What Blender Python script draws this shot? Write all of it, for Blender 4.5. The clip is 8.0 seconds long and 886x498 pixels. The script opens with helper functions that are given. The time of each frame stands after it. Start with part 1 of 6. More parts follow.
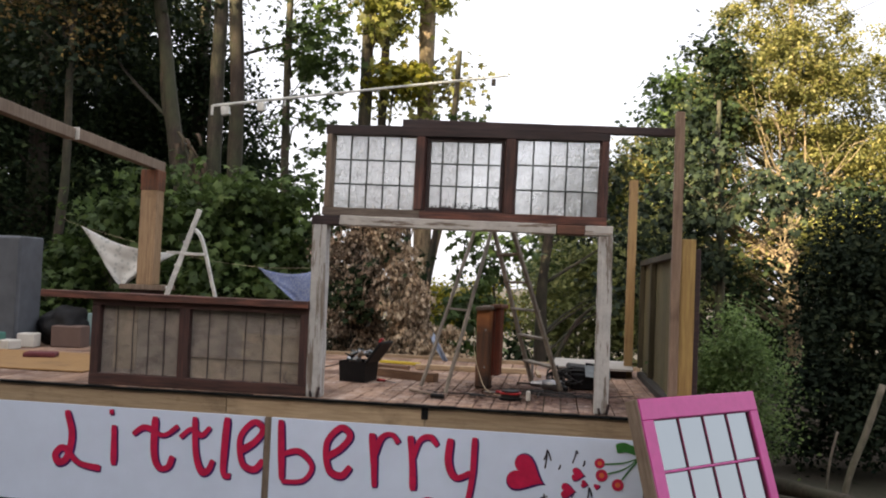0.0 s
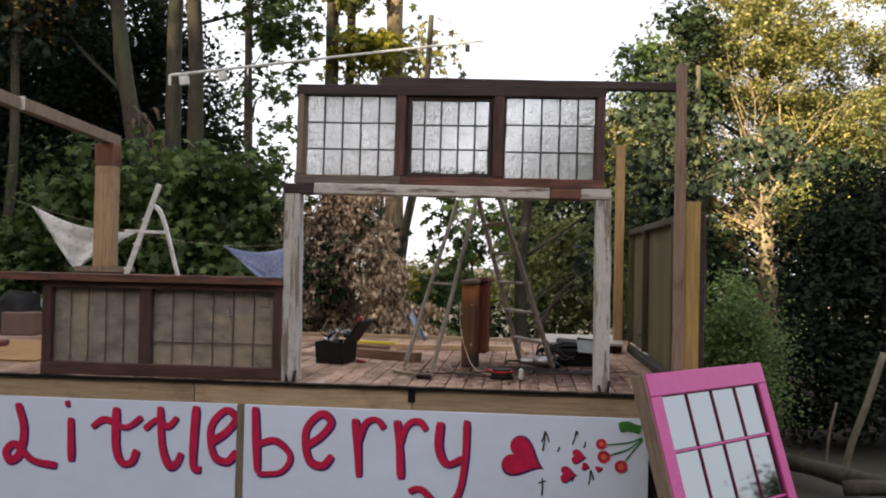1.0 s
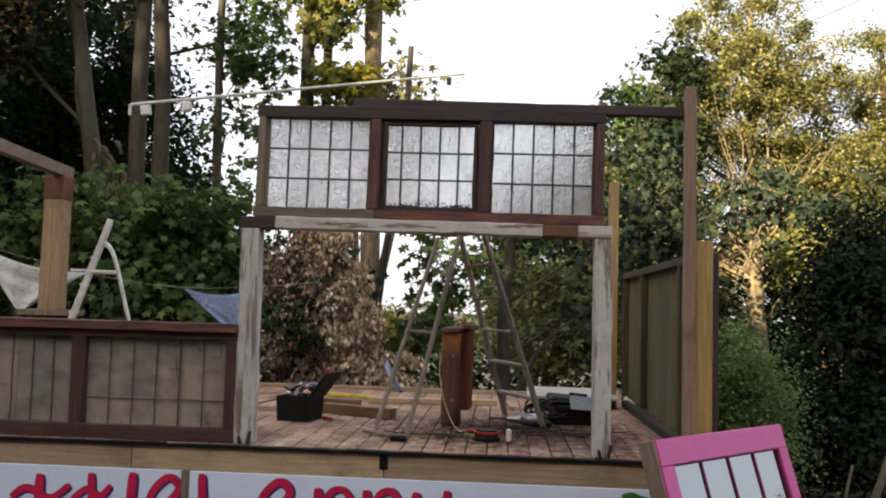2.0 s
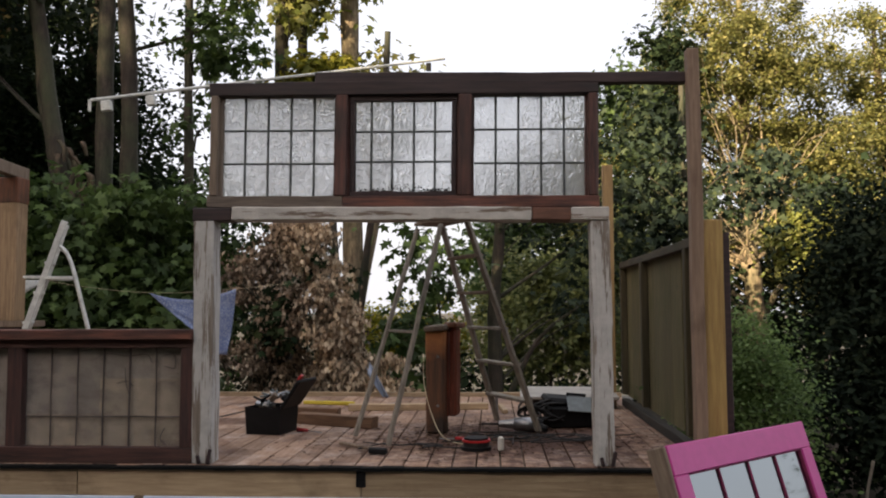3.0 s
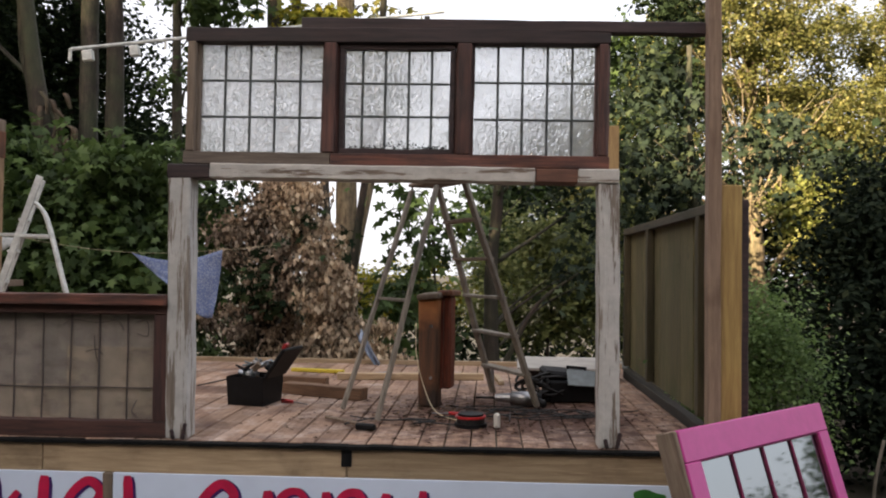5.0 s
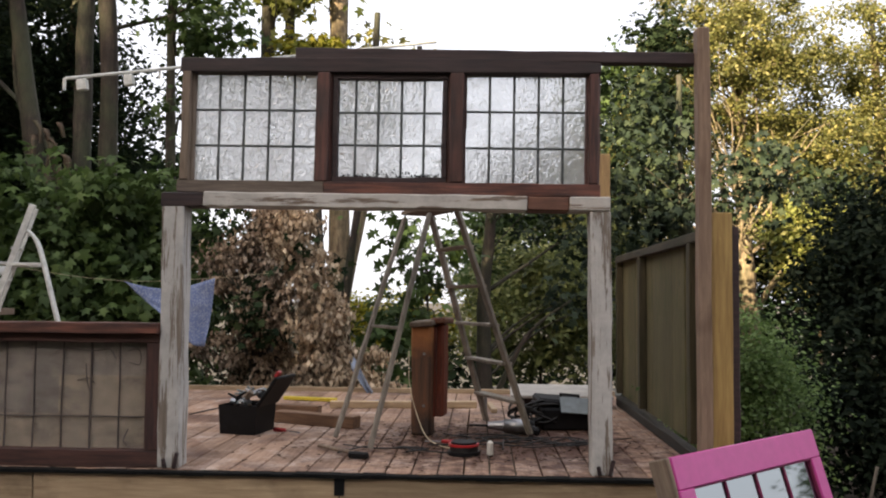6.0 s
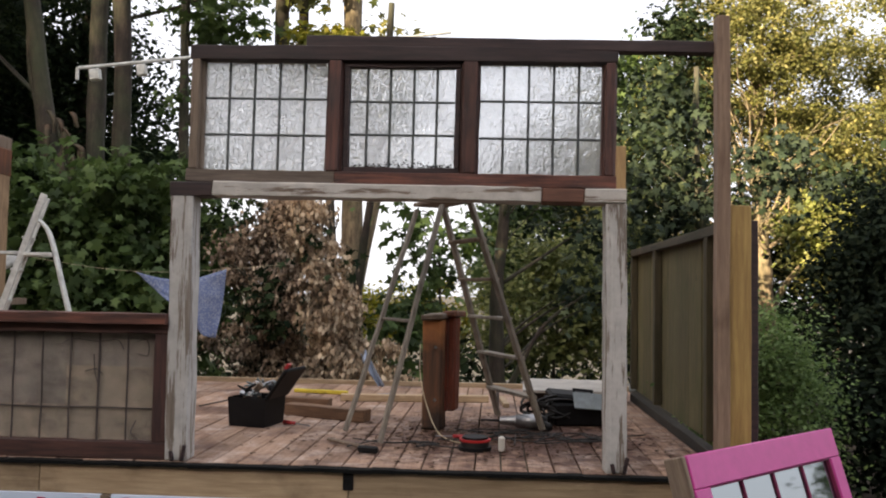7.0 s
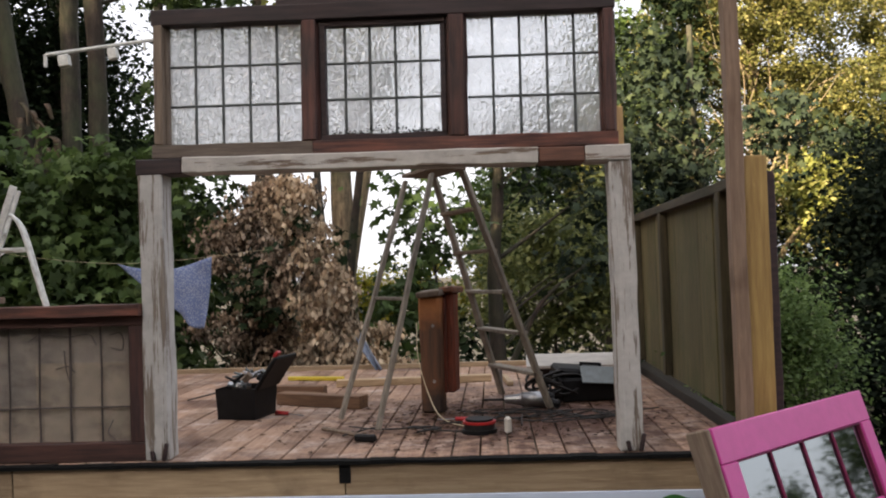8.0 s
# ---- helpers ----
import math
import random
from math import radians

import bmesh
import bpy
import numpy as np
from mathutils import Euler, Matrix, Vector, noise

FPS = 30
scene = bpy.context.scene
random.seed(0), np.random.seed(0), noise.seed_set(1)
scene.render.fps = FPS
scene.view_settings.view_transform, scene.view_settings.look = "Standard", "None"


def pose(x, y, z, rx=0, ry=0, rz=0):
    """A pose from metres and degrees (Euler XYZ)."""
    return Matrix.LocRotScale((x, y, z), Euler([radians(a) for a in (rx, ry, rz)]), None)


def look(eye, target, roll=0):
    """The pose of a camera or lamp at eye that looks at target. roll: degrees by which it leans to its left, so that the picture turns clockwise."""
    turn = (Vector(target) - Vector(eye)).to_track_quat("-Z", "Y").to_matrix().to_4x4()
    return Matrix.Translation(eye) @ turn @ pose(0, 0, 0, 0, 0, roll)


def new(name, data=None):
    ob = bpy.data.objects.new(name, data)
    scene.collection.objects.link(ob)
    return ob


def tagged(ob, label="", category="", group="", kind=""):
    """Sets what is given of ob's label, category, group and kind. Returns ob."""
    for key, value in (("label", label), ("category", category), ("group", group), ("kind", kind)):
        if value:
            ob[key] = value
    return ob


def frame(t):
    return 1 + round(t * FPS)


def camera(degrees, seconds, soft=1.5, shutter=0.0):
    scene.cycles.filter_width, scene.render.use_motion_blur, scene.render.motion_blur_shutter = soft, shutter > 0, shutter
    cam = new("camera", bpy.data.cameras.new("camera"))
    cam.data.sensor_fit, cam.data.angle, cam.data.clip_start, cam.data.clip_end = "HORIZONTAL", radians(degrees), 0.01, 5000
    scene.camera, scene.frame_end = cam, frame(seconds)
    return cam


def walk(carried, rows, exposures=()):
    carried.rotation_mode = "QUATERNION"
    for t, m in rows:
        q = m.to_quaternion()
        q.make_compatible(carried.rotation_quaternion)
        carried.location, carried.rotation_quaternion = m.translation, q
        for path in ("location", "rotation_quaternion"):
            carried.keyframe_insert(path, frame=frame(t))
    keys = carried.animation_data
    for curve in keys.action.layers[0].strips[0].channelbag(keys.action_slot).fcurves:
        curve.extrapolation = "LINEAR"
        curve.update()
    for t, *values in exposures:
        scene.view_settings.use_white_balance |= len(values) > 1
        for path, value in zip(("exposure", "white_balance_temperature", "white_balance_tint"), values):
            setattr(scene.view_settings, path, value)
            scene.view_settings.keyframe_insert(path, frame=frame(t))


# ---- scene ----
cam = camera(54.8, 8.0, 2.0)
PATH = [
    (0, (0.841, -7.43, 2.18), (0.575, -5.45, 2.255), 2.4),
    (0.2, (0.811, -7.4, 2.159), (0.563, -5.416, 2.204), 1.3),
    (0.5, (0.786, -7.17, 2.126), (0.566, -5.183, 2.187), -0.1),
    (0.7, (0.697, -7.072, 2.159), (0.448, -5.089, 2.238), 0.4),
    (1, (0.6, -6.865, 2.095), (0.418, -4.874, 2.128), 1.2),
    (1.2, (0.64, -6.596, 2.121), (0.476, -4.603, 2.172), 1.6),
    (1.5, (0.59, -6.376, 2.122), (0.325, -4.408, 2.357), 0.2),
    (1.7, (0.524, -6.244, 2.112), (0.354, -4.257, 2.273), 2.2),
    (2.8, (0.544, -5.507, 2.082), (0.465, -3.512, 2.208), 0.3),
    (3, (0.565, -5.377, 2.071), (0.452, -3.385, 2.211), -0.2),
    (3.2, (0.547, -5.231, 2.069), (0.47, -3.244, 2.288), 0.1),
    (3.5, (0.589, -5.07, 2.106), (0.442, -3.077, 2.191), 0.7),
    (3.8, (0.598, -4.973, 2.094), (0.442, -2.979, 2.119), 1.5),
    (4, (0.6, -4.953, 2.098), (0.422, -2.962, 2.168), 0.8),
    (4.2, (0.582, -4.971, 2.077), (0.455, -2.976, 2.131), 0.2),
    (5.3, (0.548, -4.962, 2.116), (0.444, -2.965, 2.167), 0.7),
    (5.5, (0.56, -4.96, 2.102), (0.449, -2.965, 2.179), 0.8),
    (6, (0.55, -4.99, 2.107), (0.462, -2.995, 2.223), 0.55),
    (6.5, (0.514, -4.935, 2.125), (0.4, -2.94, 2.22), 1.3),
    (7, (0.556, -4.9, 2.104), (0.436, -2.906, 2.204), 1.0),
    (7.5, (0.505, -4.815, 2.096), (0.428, -2.818, 2.196), 0.3),
    (8, (0.547, -4.525, 2.06), (0.438, -2.529, 2.116), -1.85),
]
walk(cam, [(t, look(eye, target, roll)) for t, eye, target, roll in PATH], [(t, e, 6900, 13) for t, e in ((0, 2.18), (0.5, 2.1), (1.5, 2.16), (2.8, 1.72), (4.0, 1.75), (5.3, 2.1), (8, 2.12))])


# ---- world and sun ----
SUN_TO = Vector((-0.56, -0.78, 0.0)).normalized()
SUN_UP = radians(17)
world = bpy.data.worlds.new("evening_sky")
scene.world = world
world.use_nodes = True
wn = world.node_tree.nodes
sky = wn.new("ShaderNodeTexSky")
sky.sky_type = "NISHITA"
sky.sun_disc = False
sky.sun_elevation = SUN_UP
sky.sun_rotation = math.atan2(SUN_TO.x, SUN_TO.y)
sky.air_density, sky.dust_density, sky.ozone_density = 0.8, 8.0, 1.0
wn["Background"].inputs["Strength"].default_value = 0.145
veil = wn.new("ShaderNodeMix")  # a thin even veil of high cloud
veil.data_type = "RGBA"
veil.inputs[0].default_value = 0.8
veil.inputs[7].default_value = (2.5, 2.58, 2.8, 1)
world.node_tree.links.new(sky.outputs["Color"], veil.inputs[6])
world.node_tree.links.new(veil.outputs[2], wn["Background"].inputs["Color"])
sun_data = bpy.data.lights.new("sun", "SUN")
sun_data.energy, sun_data.angle, sun_data.color = 5.0, radians(0.6), (1.0, 0.84, 0.58)
sun = new("sun", sun_data)
sun.matrix_world = look(SUN_TO * 40 + Vector((0, 0, 40 * math.tan(SUN_UP))), (0, 0, 0))


# ---- building helpers ----
def box(bm, c, s, bevel=0.004, turn=None):
    """A box with centre c and size s, its edges rounded, turned about its centre."""
    made = bmesh.ops.create_cube(bm, size=1.0)["verts"]
    m = Matrix.Translation(c) @ (turn.to_4x4() if turn else Matrix()) @ Matrix.Diagonal((*s, 1))
    bmesh.ops.transform(bm, matrix=m, verts=made)
    if bevel:
        edges = list({e for v in made for e in v.link_edges})
        bmesh.ops.bevel(bm, geom=edges, offset=min(bevel, min(s) * 0.4), segments=1, affect="EDGES")


def beam_between(bm, a, b, w, d, bevel=0.004, up=(0, 0, 1)):
    """A squared bar from a to b, w wide and d deep along up."""
    a, b = Vector(a), Vector(b)
    z = (b - a).normalized()
    x = Vector(up).cross(z)
    x = x.normalized() if x.length > 1e-4 else Vector((1, 0, 0))
    turn = Matrix((x, z.cross(x), z)).transposed()
    box(bm, (a + b) / 2, (w, d, (b - a).length), bevel, turn)


def rod(bm, a, b, r0, r1=None, n=10):
    a, b = Vector(a), Vector(b)
    made = bmesh.ops.create_cone(bm, cap_ends=True, segments=n, radius1=r0, radius2=r0 if r1 is None else r1, depth=(b - a).length)["verts"]
    bmesh.ops.transform(bm, matrix=Matrix.Translation((a + b) / 2) @ (b - a).to_track_quat("Z", "Y").to_matrix().to_4x4(), verts=made)


def part(name, bm, material, parent=None, label="", smooth=False):
    """Links a bmesh as one mesh object, under parent if there is one."""
    data = bpy.data.meshes.new(name)
    bm.to_mesh(data)
    bm.free()
    data.materials.append(material)
    if smooth:
        data.polygons.foreach_set("use_smooth", [True] * len(data.polygons))
    ob = new(name, data)
    ob.parent = parent
    return tagged(ob, label)


def piece(name, data, parent, m):
    """One of many alike pieces on shared mesh data."""
    ob = new(name, data)
    ob.parent = parent
    ob.matrix_basis = m
    return ob


def mesh_of(name, verts, faces, material, smooth=False):
    data = bpy.data.meshes.new(name)
    data.from_pydata(verts, [], faces)
    data.materials.append(material)
    if smooth:
        data.polygons.foreach_set("use_smooth", [True] * len(data.polygons))
    return data


def thing(name, at, label, category, group="", kind=""):
    ob = new(name)
    ob.location = at
    ob.empty_display_size = 0.1
    return tagged(ob, label, category, group, kind)


def one_box(name, c, s, material, parent=None, label="", bevel=0.004, turn=None):
    bm = bmesh.new()
    box(bm, c, s, bevel, turn)
    return part(name, bm, material, parent, label)


def one_beam(name, a, b, w, d, material, parent=None, label="", bevel=0.004, up=(0, 0, 1)):
    bm = bmesh.new()
    beam_between(bm, a, b, w, d, bevel, up)
    return part(name, bm, material, parent, label)


def smooth_line(points, steps=6):
    """A Catmull-Rom line through the points."""
    p = [Vector(q) for q in points]
    p = [2 * p[0] - p[1]] + p + [2 * p[-1] - p[-2]]
    out = []
    for a, b, c, d in zip(p, p[1:], p[2:], p[3:]):
        for k in range(steps):
            t = k / steps
            out.append(0.5 * (2 * b + (c - a) * t + (2 * a - 5 * b + 4 * c - d) * t * t + (3 * b - a - 3 * c + d) * t ** 3))
    return out + [p[-2]]


def tube(points, radii, n=8, wobble=0.0, seed=0):
    """Vertices and faces of a tapered tube along the points."""
    verts, faces = [], []
    rnd = random.Random(seed)
    for k, p in enumerate(points):
        way = (points[min(k + 1, len(points) - 1)] - points[max(k - 1, 0)]).normalized()
        side = way.cross(Vector((0.3, 1, 0.2))).normalized()
        other = way.cross(side)
        for i in range(n):
            a = 2 * math.pi * i / n
            r = radii[k] * (1 + wobble * rnd.uniform(-1, 1))
            verts.append(p + (side * math.cos(a) + other * math.sin(a)) * r)
    for k in range(len(points) - 1):
        for i in range(n):
            j = (i + 1) % n
            faces.append((k * n + i, k * n + j, (k + 1) * n + j, (k + 1) * n + i))
    faces.append(tuple(range(n))[::-1])
    faces.append(tuple(range((len(points) - 1) * n, len(points) * n)))
    return verts, faces


def cord(name, points, r, material, parent=None, label="", category="", n=6):
    line = smooth_line(points, 6)
    v, f = tube(line, [r] * len(line), n)
    ob = new(name, mesh_of(name, v, f, material, True))
    ob.parent = parent
    return tagged(ob, label, category)


# ---- materials ----
def shader(name, rough=0.7, metal=0.0):
    mat = bpy.data.materials.new(name)
    mat.use_nodes = True
    nt = mat.node_tree
    bsdf = nt.nodes["Principled BSDF"]
    bsdf.inputs["Roughness"].default_value = rough
    bsdf.inputs["Metallic"].default_value = metal
    return mat, nt, bsdf


def node(nt, kind, **values):
    n = nt.nodes.new(kind)
    for k, v in values.items():
        n.inputs[k.replace("_", " ")].default_value = v
    return n


def ramp(nt, fac, stops):
    r = nt.nodes.new("ShaderNodeValToRGB")
    while len(r.color_ramp.elements) < len(stops):
        r.color_ramp.elements.new(0.5)
    for e, (p, c) in zip(r.color_ramp.elements, stops):
        e.position, e.color = p, (*c, 1) if len(c) == 3 else c
    nt.links.new(fac, r.inputs["Fac"])
    return r.outputs["Color"]


def mixed(nt, fac, a, b, blend="MIX"):
    m = nt.nodes.new("ShaderNodeMix")
    m.data_type, m.blend_type = "RGBA", blend
    for slot, v in ((0, fac), (6, a), (7, b)):
        if isinstance(v, (int, float)):
            m.inputs[slot].default_value = v
        elif isinstance(v, tuple):
            m.inputs[slot].default_value = (*v, 1)
        else:
            nt.links.new(v, m.inputs[slot])
    return m.outputs[2]


def coords(nt, scale, spread=7.0):
    """Object coordinates, shifted for every object and scaled."""
    tc = nt.nodes.new("ShaderNodeTexCoord")
    info = nt.nodes.new("ShaderNodeObjectInfo")
    mul = nt.nodes.new("ShaderNodeMath")
    mul.operation = "MULTIPLY"
    mul.inputs[1].default_value = spread
    nt.links.new(info.outputs["Random"], mul.inputs[0])
    add = nt.nodes.new("ShaderNodeVectorMath")
    add.operation = "ADD"
    nt.links.new(tc.outputs["Object"], add.inputs[0])
    nt.links.new(mul.outputs[0], add.inputs[1])
    mp = nt.nodes.new("ShaderNodeMapping")
    mp.inputs["Scale"].default_value = scale
    nt.links.new(add.outputs[0], mp.inputs["Vector"])
    return mp.outputs["Vector"], add.outputs[0], info.outputs["Random"]


def noise_of(nt, vec, scale, detail=5.0, rough=0.6):
    n = node(nt, "ShaderNodeTexNoise", Scale=scale, Detail=detail, Roughness=rough)
    nt.links.new(vec, n.inputs["Vector"])
    return n.outputs["Fac"]


def bumped(nt, bsdf, height, strength=0.3, distance=0.004):
    b = node(nt, "ShaderNodeBump", Strength=strength, Distance=distance)
    nt.links.new(height, b.inputs["Height"])
    nt.links.new(b.outputs["Normal"], bsdf.inputs["Normal"])


def wood(name, light, dark, axis="z", rough=0.75, stain=(0.05, 0.035, 0.025), stained=0.5, vary=0.35, paint=None, painted=0.5):
    """Timber with grain along an axis, blotches of stain, and peeling paint where given."""
    mat, nt, bsdf = shader(name, rough)
    long = {"x": (1, 14, 14), "y": (14, 1, 14), "z": (14, 14, 1)}[axis]
    vec, plain, rand = coords(nt, long)
    grain = noise_of(nt, vec, 3.0, 8.0, 0.65)
    fine = noise_of(nt, vec, 14.0, 4.0, 0.7)
    col = ramp(nt, grain, [(0.3, dark), (0.68, light)])
    blot = noise_of(nt, plain, 2.6, 6.0, 0.6)
    col = mixed(nt, ramp(nt, blot, [(0.62 - 0.2 * stained, (0, 0, 0)), (0.85 - 0.1 * stained, (0.8, 0.8, 0.8))]), col, stain)
    knot = nt.nodes.new("ShaderNodeTexVoronoi")
    knot.inputs["Scale"].default_value = 2.3
    nt.links.new(plain, knot.inputs["Vector"])
    col = mixed(nt, ramp(nt, knot.outputs["Distance"], [(0.035, (0.75, 0.75, 0.75)), (0.07, (0, 0, 0))]), col, dark)
    scuff = ramp(nt, noise_of(nt, vec, 5.5, 6.0, 0.75), [(0.58, (0, 0, 0)), (0.74, (0.5,) * 3)])
    col = mixed(nt, scuff, col, tuple(min(c * 1.7 + 0.01, 0.8) for c in light))
    tone = ramp(nt, rand, [(0.0, (1 - vary,) * 3), (1.0, (1 + vary * 0.4,) * 3)])
    col = mixed(nt, 1.0, col, tone, "MULTIPLY")
    height = fine
    if paint:
        flake = noise_of(nt, vec, 1.6, 9.0, 0.7)
        where = ramp(nt, flake, [(0.62 - painted * 0.3, (0, 0, 0)), (0.66 - painted * 0.3, (1, 1, 1))])
        dirt = noise_of(nt, plain, 9.0, 6.0, 0.7)
        coat = mixed(nt, ramp(nt, dirt, [(0.35, (0, 0, 0)), (0.8, (0.7, 0.7, 0.7))]), paint, tuple(c * 0.45 for c in paint))
        col = mixed(nt, where, col, coat)
        height = mixed(nt, 0.5, fine, where)
    nt.links.new(col, bsdf.inputs["Base Color"])
    bumped(nt, bsdf, height, 0.5, 0.003)
    return mat


def plain(name, colour, rough=0.6, metal=0.0, vary=0.25, scale=12.0, bump=0.15):
    """A surface of one colour with dirt and fine relief."""
    mat, nt, bsdf = shader(name, rough, metal)
    vec, base, rand = coords(nt, (1, 1, 1))
    n = noise_of(nt, base, scale, 6.0, 0.6)
    big = noise_of(nt, base, scale * 0.15, 4.0, 0.6)
    col = ramp(nt, n, [(0.25, tuple(c * (1 - vary) for c in colour)), (0.75, tuple(min(c * (1 + vary), 0.95) for c in colour))])
    col = mixed(nt, ramp(nt, big, [(0.45, (0, 0, 0)), (0.8, (0.6, 0.6, 0.6))]), col, tuple(c * (1 - vary) for c in colour))
    nt.links.new(col, bsdf.inputs["Base Color"])
    if bump:
        bumped(nt, bsdf, n, bump, 0.004)
    return mat


def leaves_of(name, stops, glow=0.35, rough=0.55):
    """Foliage: one tone for each leaf, light passing through it."""
    mat, nt, bsdf = shader(name, rough)
    geo = nt.nodes.new("ShaderNodeNewGeometry")
    col = ramp(nt, geo.outputs["Random Per Island"], stops)
    patch = noise_of(nt, geo.outputs["Position"], 1.4, 3.0, 0.6)
    col = mixed(nt, 1.0, col, ramp(nt, patch, [(0.35, (0.62, 0.66, 0.7)), (0.65, (1.25, 1.2, 1.1))]), "MULTIPLY")
    nt.links.new(col, bsdf.inputs["Base Color"])
    bsdf.inputs["Specular IOR Level"].default_value = 0.3 if rough < 0.8 else 0.08
    tr = nt.nodes.new("ShaderNodeBsdfTranslucent")
    nt.links.new(col, tr.inputs["Color"])
    mx = nt.nodes.new("ShaderNodeMixShader")
    mx.inputs[0].default_value = glow
    nt.links.new(bsdf.outputs[0], mx.inputs[1])
    nt.links.new(tr.outputs[0], mx.inputs[2])
    nt.links.new(mx.outputs[0], nt.nodes["Material Output"].inputs["Surface"])
    return mat


def bark_of(name, light, dark, scale=1.0):
    mat, nt, bsdf = shader(name, 0.9)
    vec, base, rand = coords(nt, (6 * scale, 6 * scale, 1.2 * scale))
    n = noise_of(nt, vec, 3.0, 8.0, 0.7)
    big = noise_of(nt, base, 1.1, 4.0, 0.6)
    col = ramp(nt, n, [(0.36, dark), (0.64, light)])
    blotch = noise_of(nt, base, 5.0, 5.0, 0.7)
    col = mixed(nt, ramp(nt, blotch, [(0.45, (0, 0, 0)), (0.62, (0.65,) * 3)]), col, dark)
    col = mixed(nt, ramp(nt, big, [(0.4, (0, 0, 0)), (0.75, (0.7, 0.7, 0.7))]), col, (0.05, 0.07, 0.03))
    nt.links.new(col, bsdf.inputs["Base Color"])
    bumped(nt, bsdf, n, 0.8, 0.02)
    return mat


def textured_glass(name, tint):
    """Obscured window glass, rippled and slightly rough, with grime."""
    mat, nt, bsdf = shader(name, 0.06)
    vec, base, rand = coords(nt, (1, 1, 0.8), 11.0)
    ripple = noise_of(nt, vec, 36.0, 0.6, 0.4)
    ripple.node.inputs["Distortion"].default_value = 0.9
    bsdf.inputs["Base Color"].default_value = (*tint, 1)
    bsdf.inputs["Transmission Weight"].default_value = 1.0
    bsdf.inputs["IOR"].default_value = 1.45
    bumped(nt, bsdf, ripple, 1.0, 0.02)
    nt.links.new(ramp(nt, rand, [(0.0, (0.35,) * 3), (1.0, (0.85,) * 3)]), nt.nodes["Bump"].inputs["Strength"])
    film = nt.nodes.new("ShaderNodeBsdfTranslucent")
    film.inputs["Color"].default_value = (0.88, 0.89, 0.89, 1)
    mx = nt.nodes.new("ShaderNodeMixShader")
    dirt = noise_of(nt, base, 5.0, 5.0, 0.6)
    nt.links.new(ramp(nt, dirt, [(0.3, (0.26,) * 3), (0.8, (0.46,) * 3)]), mx.inputs[0])
    nt.links.new(bsdf.outputs[0], mx.inputs[1])
    nt.links.new(film.outputs[0], mx.inputs[2])
    nt.links.new(mx.outputs[0], nt.nodes["Material Output"].inputs["Surface"])
    return mat


M_DECK = wood("deck_timber", (0.44, 0.295, 0.212), (0.25, 0.15, 0.10), "y", 0.5, (0.16, 0.085, 0.06), 0.6, 0.35)


DECK_Z = 1.1


def damp_stains(mat):
    """Dark damp patches that run across the boards, and a duller and glossier sheen with them."""
    nt = mat.node_tree
    bsdf = nt.nodes["Principled BSDF"]
    geo = nt.nodes.new("ShaderNodeNewGeometry")
    old = bsdf.inputs["Base Color"].links[0].from_socket
    a = noise_of(nt, geo.outputs["Position"], 1.7, 7.0, 0.68)
    b = noise_of(nt, geo.outputs["Position"], 9.0, 5.0, 0.7)
    wet = ramp(nt, a, [(0.47, (0, 0, 0)), (0.64, (0.8,) * 3)])
    spots = ramp(nt, b, [(0.62, (0, 0, 0)), (0.76, (0.3,) * 3)])
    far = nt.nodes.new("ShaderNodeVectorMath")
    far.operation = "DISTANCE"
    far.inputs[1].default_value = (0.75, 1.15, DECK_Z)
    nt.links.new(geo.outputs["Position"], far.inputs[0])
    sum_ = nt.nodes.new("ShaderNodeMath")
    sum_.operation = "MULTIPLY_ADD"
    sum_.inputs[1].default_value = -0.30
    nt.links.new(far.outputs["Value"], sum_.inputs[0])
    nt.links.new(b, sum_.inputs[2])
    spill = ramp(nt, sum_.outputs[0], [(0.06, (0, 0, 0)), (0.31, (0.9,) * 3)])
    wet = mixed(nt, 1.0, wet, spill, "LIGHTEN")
    worn = noise_of(nt, geo.outputs["Position"], 4.2, 8.0, 0.75)
    old = mixed(nt, ramp(nt, worn, [(0.50, (0, 0, 0)), (0.68, (0.65,) * 3)]), old, (0.60, 0.50, 0.44))
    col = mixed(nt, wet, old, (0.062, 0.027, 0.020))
    col = mixed(nt, spots, col, (0.07, 0.04, 0.03))
    nt.links.new(col, bsdf.inputs["Base Color"])
    nt.links.new(ramp(nt, a, [(0.45, (0.78,) * 3), (0.66, (0.5,) * 3)]), bsdf.inputs["Roughness"])
    bsdf.inputs["Specular IOR Level"].default_value = 0.22


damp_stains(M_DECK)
M_NEW = wood("new_softwood", (0.49, 0.365, 0.23), (0.30, 0.205, 0.12), "x", 0.7, (0.10, 0.065, 0.04), 0.4, 0.3)
M_NEWZ = wood("new_softwood_upright", (0.38, 0.25, 0.11), (0.24, 0.14, 0.06), "z", 0.7, (0.12, 0.07, 0.04), 0.2, 0.2)
M_POST = wood("weathered_post", (0.23, 0.175, 0.13), (0.11, 0.078, 0.055), "z", 0.8, (0.09, 0.05, 0.03), 0.35, 0.2)
M_PEELZ = wood("peeling_white_post", (0.26, 0.22, 0.18), (0.12, 0.09, 0.07), "z", 0.75, (0.08, 0.05, 0.03), 0.2, 0.1, (0.50, 0.485, 0.46), 0.62)
M_PEELX = wood("peeling_white_beam", (0.26, 0.20, 0.15), (0.12, 0.08, 0.06), "x", 0.75, (0.08, 0.05, 0.03), 0.2, 0.1, (0.54, 0.51, 0.47), 0.66)
